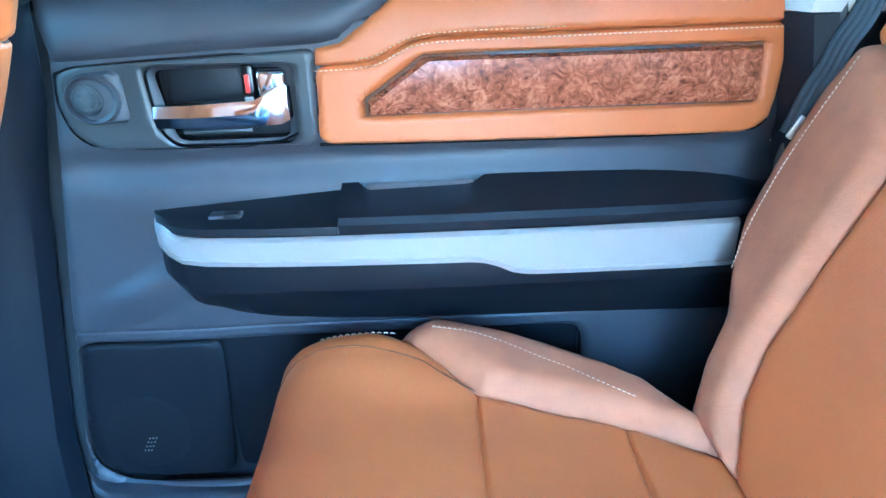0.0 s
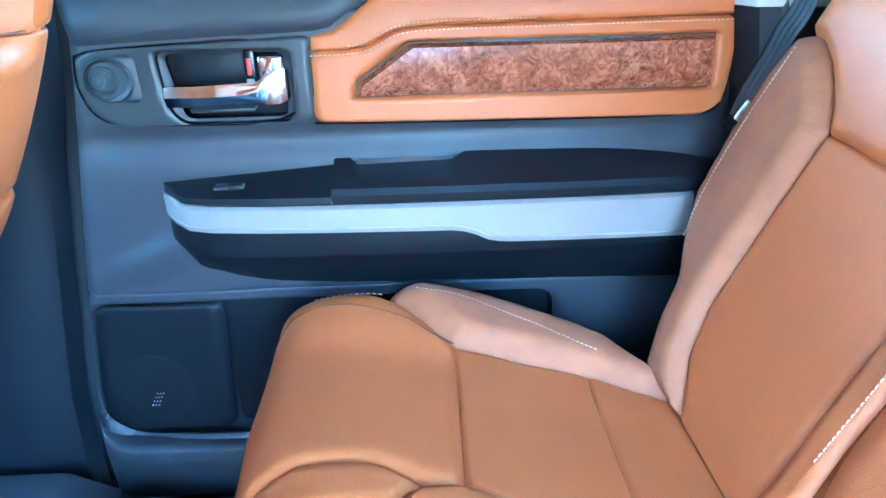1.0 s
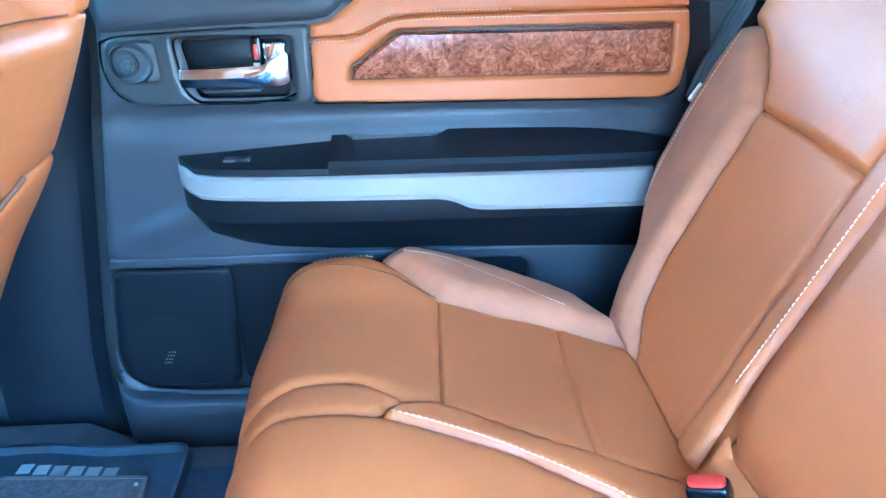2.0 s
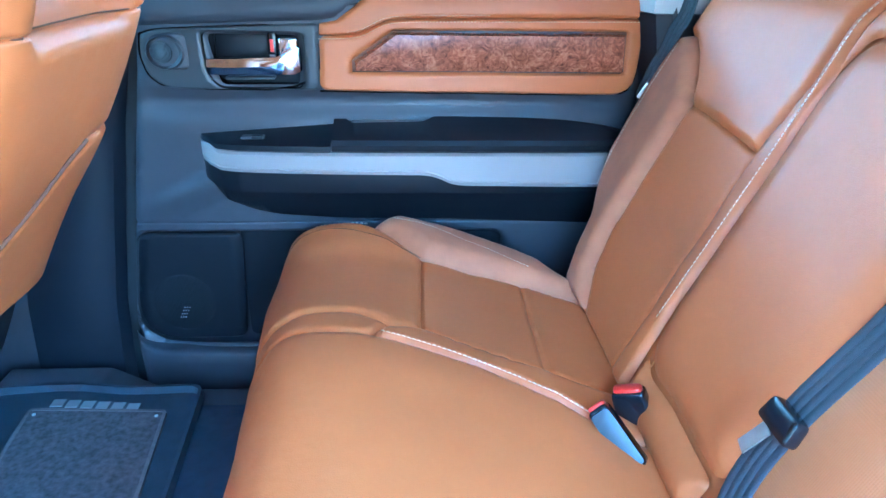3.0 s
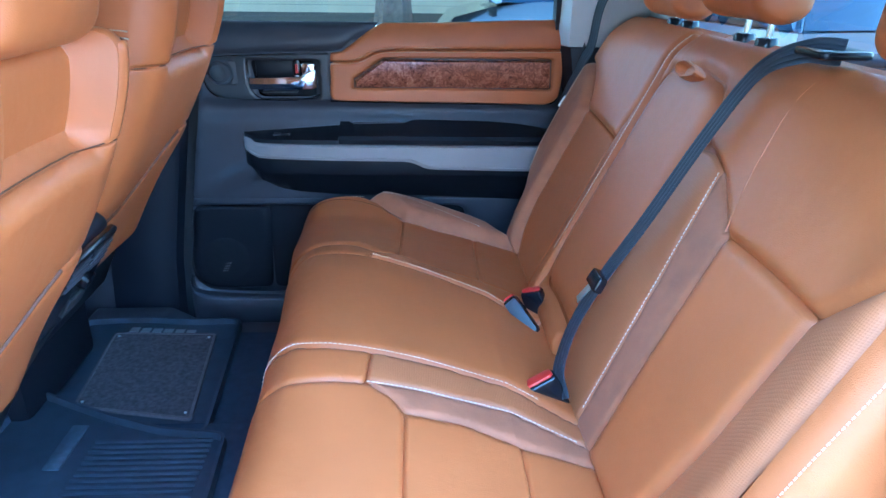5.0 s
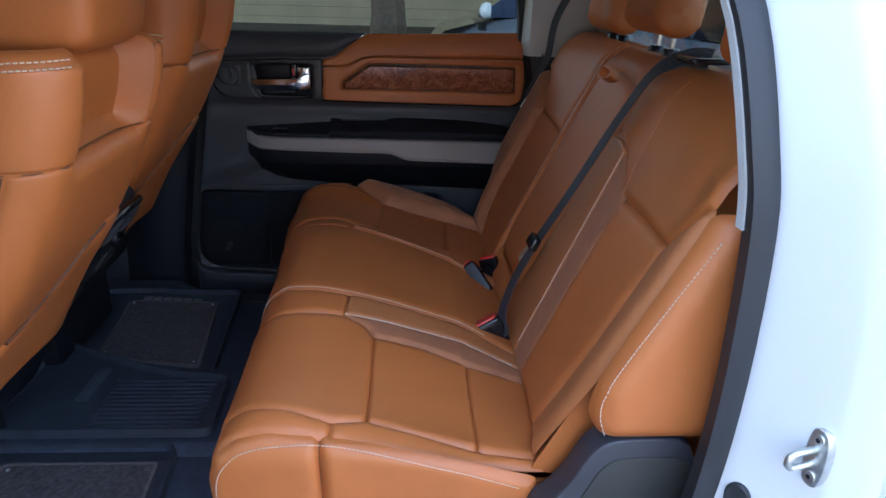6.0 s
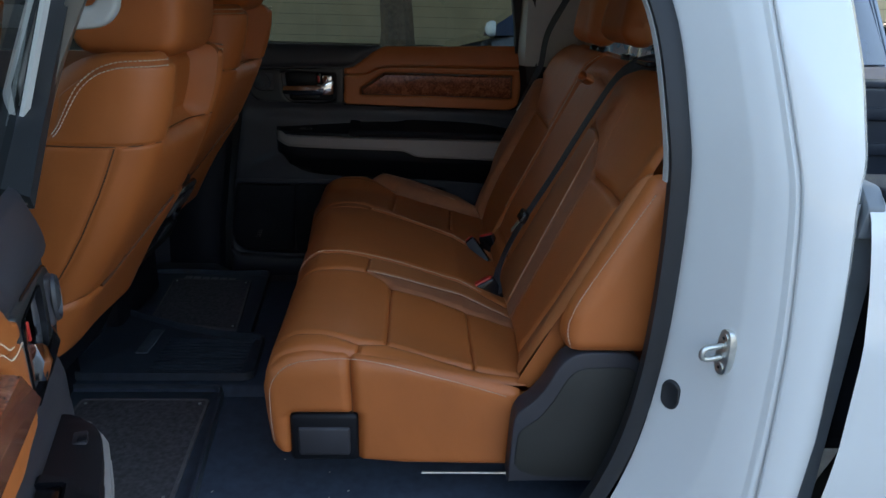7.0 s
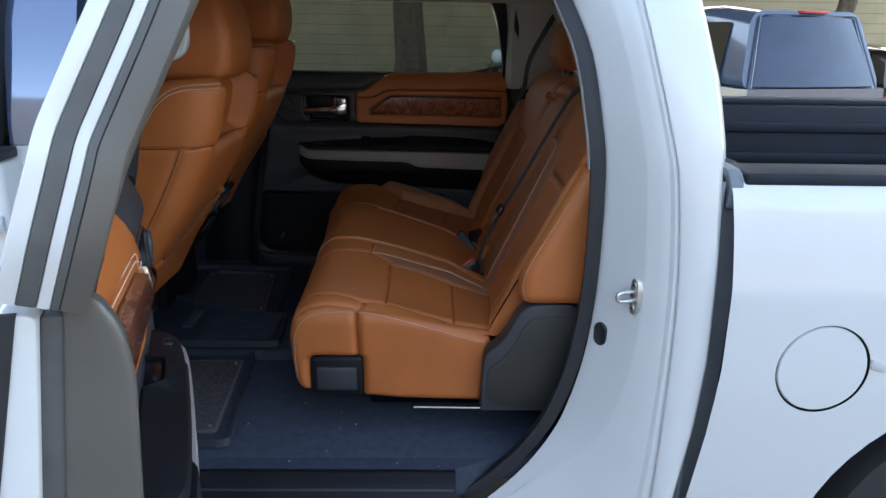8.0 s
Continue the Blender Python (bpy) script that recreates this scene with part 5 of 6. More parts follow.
def buckle(base, tip, face, label, w=0.029, thick=0.015, plate=False):
    """A buckle that stands from base to tip, its broad side turned to face."""
    up = (Vector(tip) - Vector(base)).normalized()
    side = up.cross(Vector(face)).normalized()
    m = Matrix((side, up, side.cross(up))).transposed().to_4x4()
    m.translation = Vector(tip) - up * 0.045
    WHERE.append(m)
    b = thing("belt_buckle", label, "buckle", group="buckles", base=tuple(Vector(base)))
    body = part("housing", prism(rounded([(-w * 0.9, -0.055), (w * 0.9, -0.055), (w, 0.025), (w * 0.94, 0.045), (-w * 0.94, 0.045), (-w, 0.025)], 0.008), "xy", -thick, thick, 0.005, 3), gloss_black, b)
    part("release_button", prism(rounded([(-w * 0.84, -thick * 0.72), (w * 0.84, -thick * 0.72), (w * 0.84, thick * 0.72), (-w * 0.84, thick * 0.72)], thick * 0.7, 5), "xz", 0.040, 0.050, 0.003), red, body, "red release button")
    if plate:
        part("face_plate", prism(rounded([(-w * 0.85, -0.05), (w * 0.85, -0.05), (w * 0.93, 0.02), (w * 0.88, 0.038), (-w * 0.88, 0.038), (-w * 0.93, 0.02)], 0.006), "xy", thick - 0.001, thick + 0.002, 0.0015), buckle_grey, body, "shiny grey face")
    part("stalk", box_bm(-0.012, 0.012, -0.12, -0.05, -0.004, 0.004, 0.002), webbing, b)
    WHERE.pop()
    return b


buckle((0.350, -0.222, 0.872), (0.310, -0.214, 0.946), (0.0, -1.0, 0.25), "black belt buckle with red button standing on the cushion", w=0.033, thick=0.019)
buckle((0.352, 0.027, 0.897), (0.296, 0.090, 0.960), (-0.55, -0.60, 0.55), "black belt buckle with a shiny grey face leaning on the seat", w=0.0165, thick=0.014, plate=True)
buckle((0.378, 0.120, 0.89), (0.352, 0.128, 0.962), (-0.5, -0.80, 0.2), "black belt buckle with red button beside the seat split", w=0.026, thick=0.013)

# ---- mats ----
def floor_mat(name, outline, insert, label, bars, lift=0.0):
    mt = thing(name, label, "floor mat", group="floor mats", base=(outline[0][0], outline[0][1], 0.586 + lift))
    WHERE.append(Matrix.Translation((0, 0, lift)))
    part("rubber_tray", prism(rounded(outline, 0.03), "xy", 0.586, 0.597, 0.004), mat_rubber, mt)
    rim = rounded(outline, 0.03)
    part("raised_rim", sweep([(p[0], p[1], 0.598) for p in rim], [(-0.007, -0.006), (0.007, -0.006), (0.004, 0.017), (-0.004, 0.017)], closed_path=True), mat_rubber, mt)
    if insert:
        part("carpet_insert", prism(rounded(insert, 0.008), "xy", 0.597, 0.604, 0.002), mat_carpet, mt, "charcoal ribbed carpet insert", crease=20)
        part("insert_binding", sweep([(p[0], p[1], 0.602) for p in rounded(insert, 0.01)], [(-0.005, -0.004), (0.005, -0.004), (0.004, 0.003), (-0.004, 0.003)], closed_path=True), mat_binding, mt)
        for p in insert:
            c = Vector((sum(q[0] for q in insert) / 4, sum(q[1] for q in insert) / 4))
            q = Vector(p).lerp(c, 0.10)
            part("snap", sweep([(q.x, q.y, 0.603), (q.x, q.y, 0.6065)], circle(0.004, 8), up=(1, 0, 0)), steel, mt)
    for b in bars:
        part("ink_bar", box_bm(b[0], b[1], b[2], b[3], 0.5985, 0.601, 0.0), mark_grey, mt)
    WHERE.pop()
    return mt


floor_mat("floor_mat", [(-0.465, 0.648), (-0.425, 0.08), (-0.96, 0.10), (-0.94, 0.650), (-0.77, 0.664), (-0.63, 0.642)], [(-0.525, 0.565), (-0.480, 0.148), (-0.788, 0.208), (-0.826, 0.580)],
          "black rubber floor mat with charcoal carpet insert", [(-0.792 + 0.035 * i, -0.765 + 0.035 * i, 0.594 - 0.004 * i, 0.619 - 0.004 * i) for i in range(6)])
mid_mat = floor_mat("floor_mat", [(-0.364, 0.038), (-0.35, -0.20), (-0.90, -0.20), (-0.90, 0.235), (-0.863, 0.219), (-0.763, 0.168), (-0.65, 0.113), (-0.51, 0.060), (-0.41, 0.048)], None, "ribbed black rubber mat on the middle tunnel", [], lift=0.028)
part("logo_plate", box_bm(-0.737, -0.698, -0.06, 0.095, 0.624, 0.631, 0.004), plate_grey, mid_mat, "worn grey logo plate")
for i in range(12):
    part("rib", box_bm(-0.66, -0.39, 0.030 - i * 0.0185, 0.038 - i * 0.0185, 0.622, 0.632, 0.003), mat_rubber, mid_mat)
floor_mat("floor_mat", [(-0.37, -0.76), (-0.43, -0.22), (-0.95, -0.22), (-0.93, -0.76)], [(-0.425, -0.70), (-0.455, -0.28), (-0.80, -0.28), (-0.80, -0.70)],
          "black rubber floor mat with charcoal carpet insert", [])


# ---- left side of the body ----
# stations down the rear edge of the door opening: the seal's place and how the jamb turns
JAMB = [(1.90, 0.41, -0.655), (1.768, 0.475, -0.715), (1.649, 0.525, -0.755), (1.50, 0.553, -0.79), (1.391, 0.567, -0.80), (1.178, 0.572, -0.80), (1.0, 0.562, -0.80), (0.865, 0.538, -0.80), (0.76, 0.503, -0.80), (0.695, 0.470, -0.80), (0.62, 0.415, -0.80), (0.55, 0.345, -0.80), (0.49, 0.27, -0.80)]
# where the crease of the jamb runs between seal and hem, by height
CREASE = [(1.90, 0.60), (1.50, 0.63), (1.0, 0.63), (0.865, 0.58), (0.76, 0.50), (0.695, 0.42), (0.62, 0.31), (0.55, 0.25), (0.49, 0.23)]


def across(i):
    """From seal to hem at one station: (rearwards, outwards), each as a share of the whole."""
    z = JAMB[i][0]
    c = float(np.interp(z, [q[0] for q in CREASE[::-1]], [q[1] for q in CREASE[::-1]]))
    f = c + 0.10 - 0.06 * max(0, 0.6 - c) / 0.4
    half = lambda k: (0.15 + (c - 0.15) * k, 0.127 + (f - 0.127) * k)
    return [(0, 0), (0.03, 0.10), (0.11, 0.14), (0.15, 0.127), half(0.3), half(0.7), (c - 0.03, f - 0.036), (c, f), (c + 0.03, f + 0.022),
            (c + (0.86 - c) * 0.5, f + (0.915 - f) * 0.5), (0.86, 0.915), (0.878, 0.918), (0.892, 0.93), (0.91, 0.96), (0.93, 0.975), (0.95, 0.972), (0.972, 0.968), (0.98, 0.955), (1, 0.955)]


OUTER = [(0.30, 0.735, -0.965), (0.577, 0.748, -0.962), (0.90, 0.752, -0.962), (1.163, 0.746, -0.960), (1.423, 0.716, -0.952), (1.60, 0.672, -0.915), (1.766, 0.628, -0.872), (1.90, 0.585, -0.82)]


def jamb_point(i, fx, fy):
    z, x, y = JAMB[i]
    zo = z if z > 0.95 else z - (0.95 - z) * 0.35
    xo, yo = spline([(p[0], p[1], p[2]) for p in OUTER], [zo])[0]
    return Vector((x + (xo - x) * fx, y + (yo - y) * fy, z + (zo - z) * fx))


def jamb_strip(k0, k1, n=4):
    keys = [[jamb_point(i, *across(i)[k]) for k in range(k0, k1 + 1)] for i in range(len(JAMB))]
    idx = np.linspace(0, len(JAMB) - 1, (len(JAMB) - 1) * n + 1)
    cols = []
    for c in range(k1 - k0 + 1):
        cols.append(spline([(i, *keys[i][c]) for i in range(len(JAMB))], idx))
    return [[Vector(cols[c][r]) for c in range(len(cols))] for r in range(len(idx))]


part("jamb_panel", loft(jamb_strip(3, 18), closed=False), jamb_paint, truck, "white painted door jamb")
seal_rows = jamb_strip(0, 3)
part("door_seal", sweep([r[1] for r in seal_rows], [(-0.018, -0.018), (0.0, -0.022), (0.018, -0.014), (0.020, 0.006), (0.010, 0.020), (-0.012, 0.018)], up=(0, 1, 0)), rubber, truck, "black rubber door seal")
trim_rows = [r[0] for r in seal_rows if r[0].z > 1.36]
part("seal_trim", sweep([p + Vector((0.004, 0.004, 0)) for p in trim_rows], [(-0.016, -0.010), (0.012, -0.010), (0.012, 0.008), (-0.016, 0.008)], up=(0, 1, 0)), light_grey, truck, "light grey pillar trim edge")
# rear quarter of the cab, from the jamb back to its rear edge
edge_rows = [r[-1] for r in jamb_strip(3, 18)]
quarter = []
for p in edge_rows:
    back_x = float(np.interp(p.z, [0.3, 0.58, 0.78, 0.965, 1.165, 1.30, 1.41, 1.46, 1.60, 1.766, 1.90], [0.785, 0.806, 0.830, 0.840, 0.834, 0.824, 0.812, 0.818, 0.797, 0.752, 0.715]))
    out = p.y - 0.012
    quarter.append([Vector((p.x + 0.004, p.y + 0.002, p.z)), Vector((p.x - 0.002, p.y - 0.004, p.z)), Vector((p.x - 0.001, p.y - 0.009, p.z)), Vector((p.x + 0.004, out, p.z)), Vector(((p.x + back_x) / 2, out - 0.004, p.z)), Vector((back_x - 0.012, out, p.z)), Vector((back_x, out + 0.012, p.z)), Vector((back_x + 0.02, out + 0.16, p.z))])
part("cab_quarter", loft(quarter, closed=False), white_paint, truck, "white painted cab corner")
part("left_quarter_lining", box_bm(0.62, 0.80, -0.79, -0.765, 0.6, 1.60, 0.004), light_grey, truck)
# sill under the door opening
part("left_sill", prism(rounded([(-0.99, 0.36), (-1.0, 0.46), (-0.985, 0.495), (-0.93, 0.505), (-0.866, 0.505), (-0.866, 0.36)], 0.008), "yz", -1.9, 0.30, 0.0), jamb_paint, truck, "white sill")
part("sill_plate", prism(rounded([(-0.955, 0.528), (-0.90, 0.574), (-0.868, 0.592), (-0.853, 0.588), (-0.868, 0.577), (-0.93, 0.52)], 0.006), "yz", -0.62, 0.255, 0.0), black_soft, truck, "black scuff plate")
for y, z in ((-0.93, 0.549), (-0.91, 0.565)):
    part("sill_rib", sweep([(-0.60, y, z), (0.25, y, z)], circle(0.004, 6)), black_trim, truck)
# striker and grommet
STRIKER_FACE = Matrix(((0.31, 0, -0.95, 0), (-0.95, 0, -0.31, 0), (0, 1, 0, 0), (0, 0, 0, 1)))
WHERE.append(Matrix.Translation((0.667, -0.904, 1.108)) @ STRIKER_FACE)
plate = part("striker_plate", prism(chaikin([(-0.016, -0.020), (-0.010, -0.044), (0.010, -0.044), (0.016, -0.020), (0.016, 0.020), (0.010, 0.044), (-0.010, 0.044), (-0.016, 0.020)], 2), "xy", -0.016, 0.005, 0.0015), steel, truck, "zinc striker plate")
part("striker_loop", sweep(smooth_path([(-0.004, 0.011, 0), (-0.005, 0.011, 0.032), (-0.006, 0.006, 0.043), (-0.006, -0.006, 0.043), (-0.005, -0.011, 0.032), (-0.004, -0.011, 0)], 6), circle(0.0052, 10), up=(1, 0, 0)), steel, plate, "bright steel striker loop")
for dy in (-0.029, 0.029):
    part("striker_bolt", sweep([(0, dy, 0.004), (0, dy, 0.0075)], circle(0.0085, 14), up=(0, 1, 0)), steel, plate)
    part("bolt_socket", sweep([(0, dy, 0.007), (0, dy, 0.008)], circle(0.0035, 6), up=(0, 1, 0)), rubber, plate)
WHERE.pop()
WHERE.append(Matrix.Translation((0.611, -0.842, 0.982)) @ Matrix(((0.663, 0, -0.749, 0), (-0.749, 0, -0.663, 0), (0, 1, 0, 0), (0, 0, 0, 1))))
slot = lambda w, h: [Vector((w * math.cos(a), h * math.sin(a) + (h * 0.45 if math.sin(a) > 0 else -h * 0.45), 0)) for a in np.linspace(0, 2 * math.pi, 24, endpoint=False)]
part("grommet", loft([[p + Vector((0, 0, d)) for p in slot(w, w * 1.15)] for w, d in ((0.019, -0.004), (0.0185, 0.004), (0.0165, 0.006), (0.0125, 0.005), (0.011, 0.004), (0.002, 0.004))]), rubber, truck, "black rubber grommet")
WHERE.pop()
# B pillar with its grab handle, and the front left door
part("left_b_pillar", loft([[(-0.66, -0.86 + l, z), (-0.57, -0.86 + l, z), (-0.565, -0.82 + l, z), (-0.60, -0.76 + l, z), (-0.68, -0.76 + l, z)] for z, l in ((0.55, 0.0), (1.2, 0.0), (1.5, 0.015), (1.7, 0.06), (1.88, 0.13))]), black_trim, truck)
# the black cover gets its sky reflection from a blue base colour
for nm, mt, zz, lb in (("left_b_pillar_edge", jamb_paint, ((0.50, 0.0), (1.2, 0.0), (1.45, 0.01)), "white painted pillar edge"), ("left_b_pillar_cover", sky_blue_glass, ((1.452, 0.01), (1.5, 0.015), (1.7, 0.06), (1.88, 0.13)), "gloss black pillar cover, the sky's reflection painted in as blue")):
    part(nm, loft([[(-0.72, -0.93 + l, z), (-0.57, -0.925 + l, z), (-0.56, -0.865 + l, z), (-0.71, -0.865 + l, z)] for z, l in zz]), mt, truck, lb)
for dx, z0 in ((-0.030, 1.36), (-0.012, 1.44)):
    part("pillar_flange", loft([[(-0.535 + dx + (z - 1.36) * 0.31, -0.868 + (z - 1.36) * 0.1, z), (-0.528 + dx + (z - 1.36) * 0.31, -0.868 + (z - 1.36) * 0.1, z), (-0.528 + dx + (z - 1.36) * 0.31, -0.850 + (z - 1.36) * 0.1, z), (-0.535 + dx + (z - 1.36) * 0.31, -0.850 + (z - 1.36) * 0.1, z)] for z in (z0, 1.55, 1.75)]), jamb_paint, truck, "white painted pillar flange")
grab = smooth_path([(-0.60, -0.70, 1.634), (-0.475, -0.66, 1.632), (-0.436, -0.65, 1.648), (-0.428, -0.645, 1.69), (-0.430, -0.638, 1.79), (-0.455, -0.635, 1.835), (-0.60, -0.66, 1.85)], 6)
gh = thing("grab_handle", "light grey grab handle on the door pillar", "grab handle", base=(-0.585, -0.72, 1.65))
part("grip", sweep(grab, rounded([(-0.019, -0.013), (0.019, -0.013), (0.019, 0.013), (-0.019, 0.013)], 0.009), up=(0, 1, 0)), light_grey, gh)
fd = thing("truck_front_door", "closed white front truck door with chrome handle", "car door", base=(-1.2, -0.98, 0.42))
part("skin", prism(rounded([(-1.80, 0.42), (-1.80, 1.43), (-0.70, 1.43), (-0.70, 0.42)], 0.02), "xz", -1.0, -0.90, 0.012, 3), white_paint, fd, "white painted door skin")
part("belt_moulding", box_bm(-1.80, -0.70, -1.003, -0.93, 1.43, 1.452, 0.004), rubber, fd)
part("window_glass", loft([[(-1.80, -0.93, 1.44), (-0.78, -0.93, 1.44)], [(-1.45, -0.86, 1.70), (-0.76, -0.86, 1.70)], [(-1.20, -0.80, 1.87), (-0.75, -0.80, 1.87)]], closed=False), shade_glass, fd)
part("window_frame", sweep(smooth_path([(-0.755, -0.945, 1.44), (-0.735, -0.875, 1.70), (-0.73, -0.81, 1.88)], 5), [(-0.02, -0.02), (0.035, -0.02), (0.035, 0.02), (-0.02, 0.02)], up=(0, 1, 0)), rubber, fd)
part("door_handle", loft([[(x, -1.02 - d, 1.30 + 0.018), (x, -1.028 - d, 1.30), (x, -1.02 - d, 1.30 - 0.018), (x, -1.0, 1.30 - 0.012), (x, -1.0, 1.30 + 0.012)] for x, d in ((-0.925, -0.015), (-0.915, 0.005), (-0.83, 0.018), (-0.73, 0.012), (-0.71, -0.015))]), chrome, fd, "chrome pull handle")
# ---- the bed ----
bed = thing("pickup_bed", "white pickup bed with black liner", "truck bed", base=(1.8, MID, 0.5))
ARC = [(1.62 + 0.493 * math.cos(a), 0.42 + 0.493 * math.sin(a)) for a in np.linspace(math.pi, 0, 26)]


def bed_y(z):
    return np.interp(z, [0.4, 0.9, 1.15, 1.25, 1.36, 1.395, 1.41], [-0.955, -0.985, -0.985, -0.97, -0.945, -0.925, -0.90])


def bed_side(x, z):
    return np.stack([x, bed_y(z), z], 1)


outline = [(0.805, 0.40), (0.832, 0.58), (0.852, 0.78), (0.862, 0.965), (0.858, 1.166), (0.851, 1.30), (0.845, 1.385), (0.862, 1.408), (3.0, 1.395), (3.0, 0.45)] + [(p[0], p[1]) for p in reversed(ARC)]
fuel_hole = [Vector((1.100 + 0.1105 * math.cos(a), 0.960 + 0.1135 * math.sin(a))) for a in np.linspace(0, 2 * math.pi, 48, endpoint=False)]
panel("bed_side", bed_side, outline, white_paint, bed, puff=0.0, sink=0.0, r=0.012, step=0.04, round_r=0.0, holes=[fuel_hole], label="white painted bed side")
fuel = [[(1.100 + r * math.cos(a), float(bed_y(0.96 + r * 1.03 * math.sin(a))) + d, 0.960 + r * 1.03 * math.sin(a)) for a in np.linspace(0, 2 * math.pi, 48, endpoint=False)] for r, d in ((0.106, 0.012), (0.1055, 0.003), (0.103, 0.0), (0.05, 0.0), (0.002, 0.0))]
part("fuel_door", loft(fuel), white_paint, bed, "round white fuel door")
# no hollow is cut; a flat grey lozenge gives the notch's shade
part("notch_shade", prism(rounded([(1.208, 0.992), (1.250, 0.974), (1.246, 0.955), (1.208, 0.966)], 0.008), "xz", -0.990, -0.984, 0.002), light_grey, bed, "light grey lozenge for the shade of a finger notch")
part("fuel_gap", loft([[(1.100 + r * math.cos(a), float(bed_y(0.96 + r * 1.03 * math.sin(a))) + d, 0.960 + r * 1.03 * math.sin(a)) for a in np.linspace(0, 2 * math.pi, 48, endpoint=False)] for r, d in ((0.1125, 0.003), (0.1115, 0.006), (0.102, 0.006))], caps=False), gloss_black, bed)
for nm, y0, y1 in (("left_rail", -0.945, -0.80), ("right_rail", 0.73, 0.875)):
    part("bed_rail", box_bm(0.875, 3.0, y0 + 0.012, y1, 1.385, 1.412, 0.008, 3), bedliner, bed, "black bed rail cap")
part("liner_left", box_bm(0.92, 3.0, -0.81, -0.76, 0.85, 1.388, 0.01), bedliner, bed)
part("liner_right", box_bm(0.92, 3.0, 0.69, 0.74, 0.85, 1.388, 0.01), bedliner, bed)
for z in (1.30, 1.16, 1.02):
    part("liner_rib", box_bm(0.96, 2.95, 0.672, 0.692, z - 0.03, z + 0.02, 0.008, 2), bedliner, bed)
part("liner_front", box_bm(0.90, 0.95, -0.80, 0.73, 0.85, 1.40, 0.01), bedliner, bed)
part("liner_floor", box_bm(0.92, 3.0, -0.80, 0.73, 0.82, 0.86, 0.01), bedliner, bed)
part("right_side", box_bm(0.92, 3.0, 0.74, 0.905, 0.5, 1.386, 0.02, 3), white_paint, bed)
part("tailgate", box_bm(2.96, 3.04, -0.90, 0.84, 0.6, 1.38, 0.015, 2), white_paint, bed)
# cap and front flanges carry the gap's shade in their grey colour
part("corner_cap", prism(rounded([(-0.925, 1.33), (-0.935, 1.385), (-0.905, 1.416), (-0.82, 1.418), (-0.82, 1.40), (-0.895, 1.395), (-0.91, 1.33)], 0.010), "yz", 0.842, 0.872, 0.003), shaded_white, bed, "white bed corner cap, greyed as if in shade")
part("wheel_well", loft([[(1.62 + r * math.cos(a), y, 0.42 + r * math.sin(a)) for a in np.linspace(math.pi, 0, 20)] for r, y in ((0.493, -0.96), (0.50, -0.90), (0.52, -0.60))], closed=False), rubber, bed)
part("bed_front_flange", box_bm(0.825, 0.835, -0.925, -0.70, 0.25, 1.39, 0.002), shaded_white, bed)
part("bed_front_flange", box_bm(0.815, 0.90, -0.90, -0.70, 0.25, 1.37, 0.002), shaded_white, bed)
wheel = thing("wheel_and_tyre", "black tyre on the rear truck wheel", "wheel", base=(1.62, -0.85, 0.0))
prof = [(0.24, -0.11), (0.36, -0.13), (0.40, -0.11), (0.41, -0.06), (0.41, 0.06), (0.40, 0.11), (0.36, 0.13), (0.24, 0.11)]
part("tyre", loft([[(1.62 + r * math.cos(a), -0.84 + o, 0.41 + r * math.sin(a)) for r, o in prof] for a in np.linspace(0, 2 * math.pi, 41)], caps=False), tyre_mat, wheel)
part("rim", loft([[(1.62 + r * math.cos(a), -0.84 + o, 0.41 + r * math.sin(a)) for a in np.linspace(0, 2 * math.pi, 32, endpoint=False)] for r, o in ((0.245, -0.11), (0.24, -0.06), (0.05, -0.08), (0.01, -0.09))]), steel, wheel)

# ---- outside ----
bm = bmesh.new()
bmesh.ops.create_grid(bm, x_segments=40, y_segments=40, size=200)
g = link("ground", bm, asphalt, None, "weathered grey asphalt parking ground")
tagged(g, category="ground", kind="structure")
wall = tagged(link("backdrop_wall", box_bm(-20, 24, 12.6, 12.9, 0.0, 5.5, 0.02), wall_mat, None, "tan painted block wall"), category="wall", kind="structure")
for i in range(16):
    part("course_joint", box_bm(-20, 24, 12.592, 12.6, 0.85 + i * 0.20, 0.862 + i * 0.20, 0.0), wall_joint, wall)
# unseen wall, added to cut the low light that reaches deep into the cab
tagged(link("unseen_dimming_wall", box_bm(-30, 30, -13.3, -13.0, 0.0, 5.0, 0.02), unseen_wall_mat, None, "plain grey unseen wall, added to block low light from the left"), category="wall", kind="structure")
soil = tagged(link("planting_strip", prism([(7.6, 0.0), (7.65, 0.15), (8.6, 0.25), (10.5, 0.55), (12.6, 0.72), (12.6, 0.0)], "yz", -20, 24, 0.0), hedge_mat, None, "dry soil and leaf litter strip"), category="soil", kind="structure")


